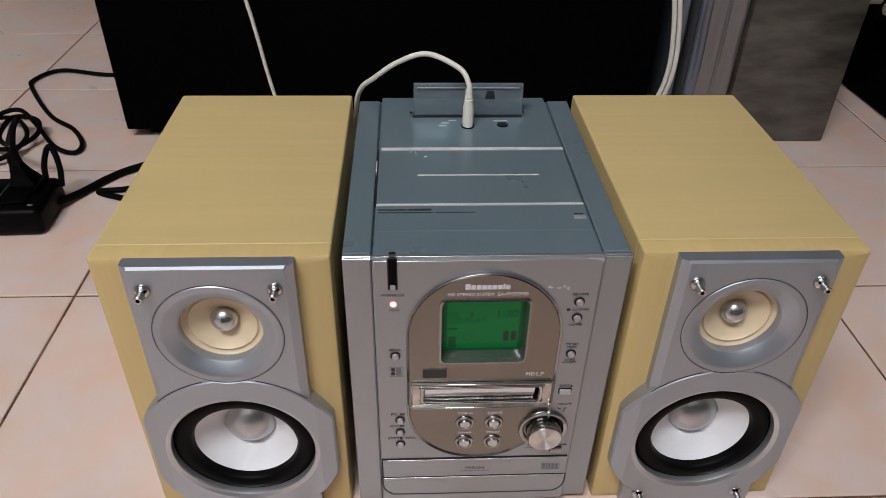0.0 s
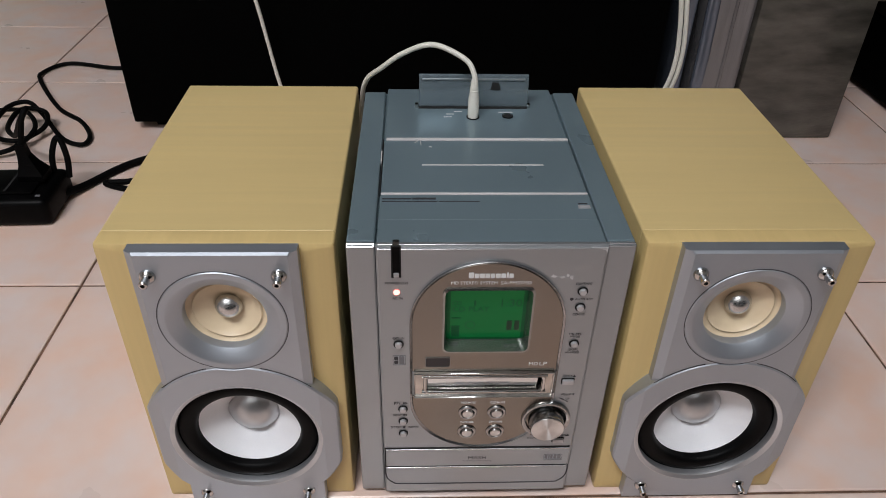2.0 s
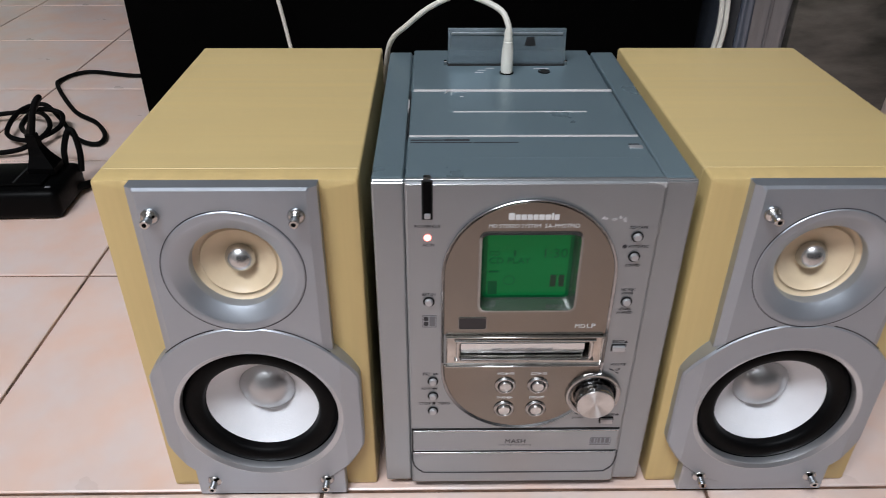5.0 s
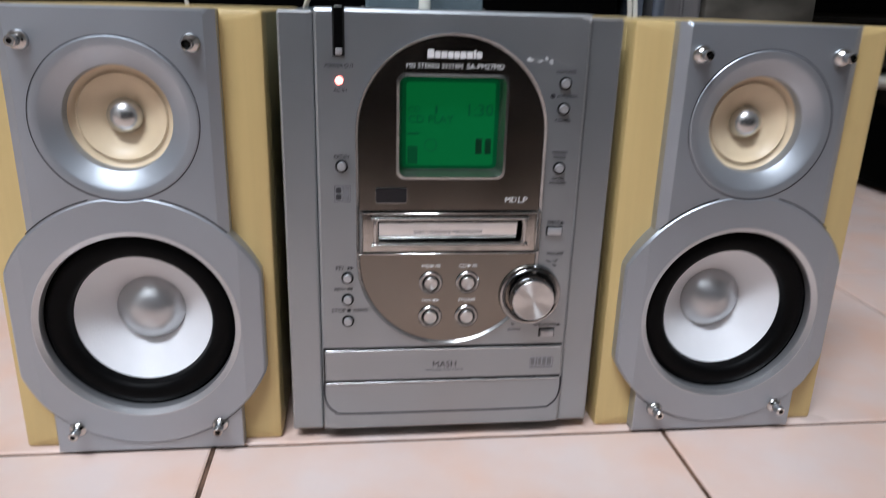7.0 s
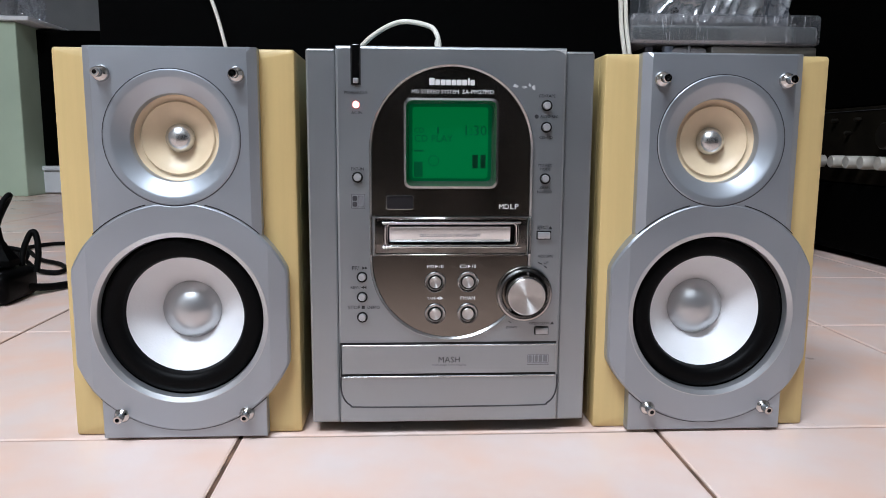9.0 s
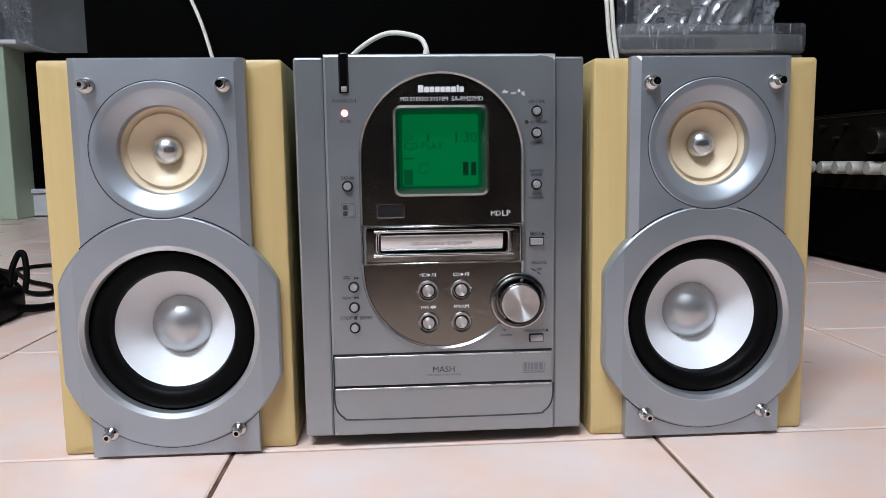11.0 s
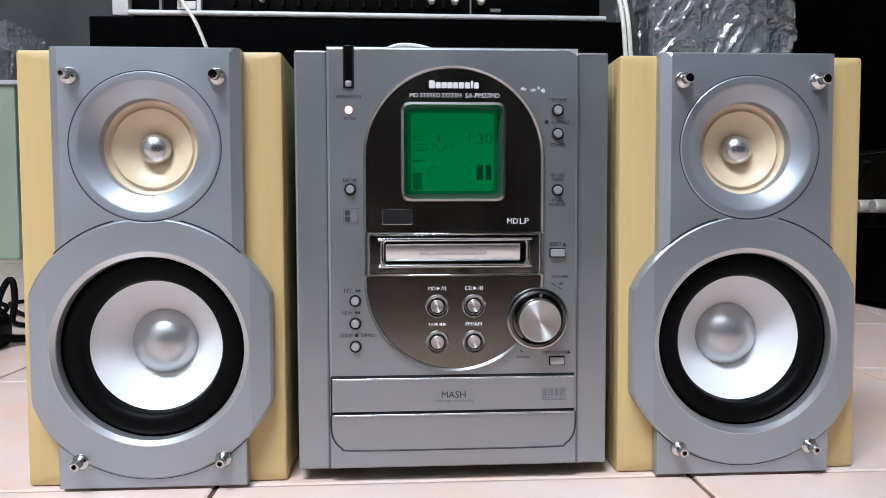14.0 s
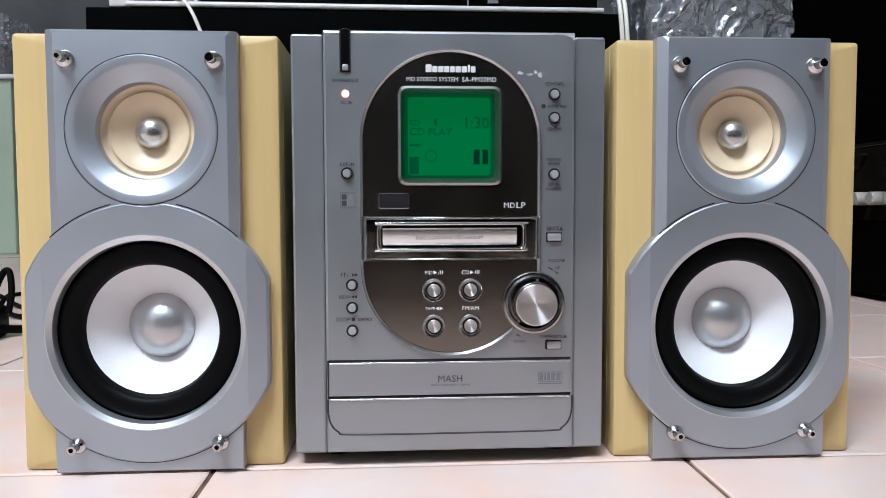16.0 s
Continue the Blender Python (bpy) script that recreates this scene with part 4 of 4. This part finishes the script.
# ---------------------------------------------------------------- large black cabinet behind
C = thing("black_cabinet", (-0.098, 0.608, 0), "large plain black floor cabinet on short feet", "cabinet")
part("body", box(-0.337, 0.386, 0.0, 0.40, 0.014, 0.4030, 0.003), M_CABINET, C, "", 40)
part("front_board", box(-0.333, 0.382, -0.009, 0.002, 0.013, 0.3995, 0.003), M_CABINET, C, "", 40)
for x in (-0.28, 0.29):
    for y in (0.03, 0.36):
        part("foot", box(x - 0.03, x + 0.03, y - 0.018, y + 0.018, 0.0, 0.0142), M_BLACK, C)

# component on the cabinet
A = thing("audio_component", (-0.083, 0.614, 0.4030), "black audio component with a pale lower rail, on the cabinet", "amplifier")
part("case", box(-0.310, 0.330, 0.004, 0.30, 0.006, 0.085, 0.002), M_BLACK, A, "", 40)
part("lower_rail", tube([(-0.318, -0.006, 0.0045), (-0.15, -0.006, 0.0045), (0.008, -0.006, 0.0040), (0.16, -0.006, 0.0036), (0.335, -0.006, 0.0034)], 0.0038, 4, 10), M_RAIL, A, "pale plastic lower rail", 60)
part("end_cheek", box(-0.320, -0.299, -0.010, 0.012, 0.0, 0.085, 0.002), M_RAIL, A, "pale end cheek", 40)
part("divider", box(-0.213, -0.207, -0.004, 0.006, 0.006, 0.085, 0.001), M_RAIL, A)
part("divider", box(-0.262, -0.258, -0.003, 0.006, 0.006, 0.085, 0.001), M_GREYINK, A)
part("socket_plate", box(-0.238, -0.214, -0.004, 0.006, 0.010, 0.021, 0.001), M_RAIL, A, "pale socket plate")
for i in range(16):
    x = -0.165 + 0.0215 * i
    part("slider", box(x - 0.002, x + 0.002, -0.003, 0.006, 0.016, 0.027, 0.0006), M_AMP, A)
for x in (-0.128, 0.098, 0.130, 0.165):
    part("front_knob", lathe([(0.0055, 0.004), (0.0055, -0.008), (0.0045, -0.010), (0.0003, -0.010)], x, 0.0275, 20, cap_last=True), M_CABLE_W, A, "small cream knob", 40)
part("label_plate", box(0.178, 0.192, -0.0005, 0.005, 0.013, 0.017), M_GREYINK, A)
part("panel_step", box(0.150, 0.152, 0.0, 0.006, 0.008, 0.085), M_GREYINK, A)

# ---------------------------------------------------------------- wrapped carton with a bagged device on it
W = thing("wrapped_carton", (0.4235, 0.6145, 0), "tall taupe carton wrapped in clear plastic, standing on tiles", "box")
part("carton", box(-0.0285, 0.122, -0.032, 0.20, 0.0, 0.311, 0.004), M_TAUPE, W, "", 40)
part("grey_side", box(-0.0900, -0.0300, -0.031, 0.20, 0.0, 0.311, 0.010, 5), M_WRAPGREY, W, "glossy grey rounded side", 50)
part("side_ridge", tube([(-0.0590, -0.0310, 0.001), (-0.0588, -0.0316, 0.11), (-0.0594, -0.0312, 0.21), (-0.0590, -0.0310, 0.310)], 0.0022, 6, 10), M_WRAPGREY, W, "raised wrap fold", 60)
# column added to carry the bluish highlight along the carton's edge
part("edge_column", tube([(-0.0850, -0.0215, 0.0), (-0.0846, -0.0235, 0.11), (-0.0856, -0.0225, 0.22), (-0.0850, -0.0215, 0.310)], 0.0092, 6, 16), M_SLATE, W, "glossy slate-blue rounded edge added for its highlight", 60)
part("edge_strip", box(-0.1145, -0.1025, -0.012, 0.19, 0.0, 0.311, 0.002), M_SLATE, W, "dark slate strip", 40)
part("top_tray", box(-0.142, 0.119, -0.036, 0.205, 0.312, 0.3375, 0.005, 3), M_BAGGED, W, "grey tray on top", 40)
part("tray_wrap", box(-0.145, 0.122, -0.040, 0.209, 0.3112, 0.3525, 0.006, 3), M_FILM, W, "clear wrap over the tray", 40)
DB = thing("wrapped_box", (0.530, 0.745, 0.3412), "dark grey film-wrapped box behind the bagged device", "box")
part("carton", box(-0.034, 0.034, -0.045, 0.045, 0.0, 0.075, 0.004), M_SLATE, DB, "", 40)
part("lid", box(-0.034, 0.034, -0.047, 0.047, 0.0755, 0.20, 0.004), M_TAUPE, DB, "dark brown upper part", 40)
D = thing("bagged_device", (0.408, 0.672, 0.3412), "grey device in a crumpled clear plastic bag", "device")
part("casing", box(-0.088, 0.080, -0.055, 0.09, 0.001, 0.160, 0.016, 4), M_BAGGED, D, "grey plastic casing", 50)
for x, z in ((-0.055, 0.020), (0.065, 0.020)):
    part("corner_screw", lathe([(0.006, -0.0545), (0.006, -0.057), (0.0003, -0.057)], x, z, 16, cap_last=True), M_BLACK, D)


def bag(parent, sx, sy, sz, seed, fold):
    """A crumpled sack: a finely cut box whose skin is folded by ridged noise."""
    bm = bmesh.new()
    bmesh.ops.create_cube(bm, size=1)
    bmesh.ops.subdivide_edges(bm, edges=bm.edges, cuts=84, use_grid_fill=True)
    for v in bm.verts:
        p = Vector((v.co.x * sx, v.co.y * sy, (v.co.z + 0.5) * sz))
        q = Vector((p.x * 38 - p.z * 28 + seed, p.y * 34, p.z * 15 + p.x * 13))
        r1 = 1 - abs(noise.noise(q)) * 2
        r2 = 1 - abs(noise.noise(q * 2.7 + Vector((9, 1, 4)))) * 2
        d = Vector((v.co.x, v.co.y, v.co.z)).normalized()
        p += d * fold * (max(r1, 0.0) ** 3 * 0.9 + max(r2, 0.0) ** 4 * 0.35)
        p.z = max(p.z, 0.0015)
        v.co = p
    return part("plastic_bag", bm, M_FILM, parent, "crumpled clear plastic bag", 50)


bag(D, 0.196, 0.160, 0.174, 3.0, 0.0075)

# ---------------------------------------------------------------- rack of equipment at the side
K = thing("equipment_rack", (0.672, 0.955, 0), "black equipment rack with rows of pale knobs", "rack")
part("base_unit", box(0.0, 0.42, -0.60, 0.55, 0.010, 0.1165, 0.003), M_RACK, K, "", 40)
part("upper_unit", box(0.004, 0.42, -0.60, 0.55, 0.2365, 1.10, 0.003), M_RACK, K, "", 40)
amp = part("amplifier_front", box(0.0, 0.42, -0.59, 0.54, 0.1180, 0.2350, 0.003), M_AMP, K, "worn black faceplate", 40)
for x in (0.06, 0.36):
    for y in (-0.55, 0.45):
        part("foot", box(x - 0.025, x + 0.025, y - 0.025, y + 0.025, 0.0, 0.0105), M_RACK, K)


def side_knob(y, z, r, depth, material=M_KNOB, label="pale metal knob"):
    ob = part("knob", lathe([(r, 0.0), (r, -depth * 0.9), (r * 0.9, -depth), (0.0004, -depth)], 0, 0, 28, cap_last=True), material, amp, label, 40)
    ob.matrix_basis = pose(0, y, z, 0, 0, -90)
    return ob


for y in (-0.195, -0.250, -0.290, -0.326, -0.366, -0.406):
    side_knob(y, 0.1510, 0.0098, 0.022)
side_knob(-0.375, 0.190, 0.019, 0.024, M_DKKNOB, "large dark knob")
for y, z in ((-0.225, 0.216), (-0.285, 0.216), (-0.262, 0.196)):
    side_knob(y, z, 0.0030, 0.010, M_DKKNOB, "small dark toggle")
part("faceplate_line", box(-0.001, 0.002, -0.45, 0.5, 0.229, 0.2300), M_INK, amp)

# ---------------------------------------------------------------- far side of the room
G = thing("green_cabinet", (-1.56, 2.14, 0), "tall pale green painted cabinet with a white top board", "cabinet")
part("body", box(-0.32, 0.325, -0.150, 0.25, 0.0, 0.545, 0.004), M_GREEN, G)
part("top_board", box(-0.335, 0.375, -0.170, 0.26, 0.546, 0.560, 0.004), M_SKIRT, G, "off-white top board")
B2 = thing("bagged_parcel", (-1.47, 2.14, 0.5605), "dark parcel in a clear plastic bag, on the green cabinet", "parcel")
part("parcel", box(-0.18, 0.14, -0.09, 0.09, 0.0, 0.14, 0.03, 4), M_BAGGED, B2)
bag(B2, 0.40, 0.23, 0.19, 7.0, 0.015)
SB = thing("black_sideboard", (-0.95, 2.19, 0), "black sideboard on a white plinth", "cabinet")
part("plinth", box(-0.42, 0.5, -0.085, 0.25, 0.004, 0.077, 0.003), M_SKIRT, SB, "white plinth")
part("plinth_cap", box(-0.43, 0.5, -0.095, 0.25, 0.079, 0.094, 0.003), M_SKIRT, SB, "white ledge")
part("body", box(-0.42, 0.5, -0.070, 0.25, 0.0945, 0.54, 0.004), M_RACK, SB)
for x in (-0.38, 0.44):
    part("foot", box(x - 0.03, x + 0.03, -0.05, 0.22, 0.0, 0.0045), M_BLACK, SB)

# ---------------------------------------------------------------- floor tiles
TILE, GAP = 0.2555, 0.0026
X0, Y0 = 0.1293, 0.0000


def tile_mesh():
    h, g, b = TILE / 2, GAP / 2, 0.0011
    a, t = h - g, h - g - b
    v = [(-a, -a, -0.006), (a, -a, -0.006), (a, a, -0.006), (-a, a, -0.006), (-a, -a, -0.0007), (a, -a, -0.0007), (a, a, -0.0007), (-a, a, -0.0007), (-t, -t, 0), (t, -t, 0), (t, t, 0), (-t, t, 0)]
    fs = [(8, 9, 10, 11)] + [(i, (i + 1) % 4, 4 + (i + 1) % 4, 4 + i) for i in range(4)] + [(4 + i, 4 + (i + 1) % 4, 8 + (i + 1) % 4, 8 + i) for i in range(4)]
    return v, fs


tv, tf = tile_mesh()
one = bpy.data.meshes.new("tile")
one.from_pydata(tv, [], tf)
one.materials.append(M_TILE)
far_v, far_f = [], []
for i in range(-15, 10):
    for j in range(-7, 20):
        cx, cy = X0 + (i + 0.5) * TILE, Y0 + (j + 0.5) * TILE
        if not (-3.45 < cx < 2.45 and -1.6 < cy < 3.8):
            continue
        if -6 <= i <= 4 and -3 <= j <= 6:
            ob = new("tile", one)
            ob.location = (cx, cy, random.uniform(-0.0002, 0.0))
            ob.parent = FLOOR
        else:
            k = len(far_v)
            far_v += [(x + cx, y + cy, z) for x, y, z in tv]
            far_f += [tuple(k + q for q in f) for f in tf]
rest = bpy.data.meshes.new("tile_field")
rest.from_pydata(far_v, [], far_f)
rest.materials.append(M_TILE)
field = new("tile_field", rest)
field.parent = FLOOR
tagged(field, kind="stuff")
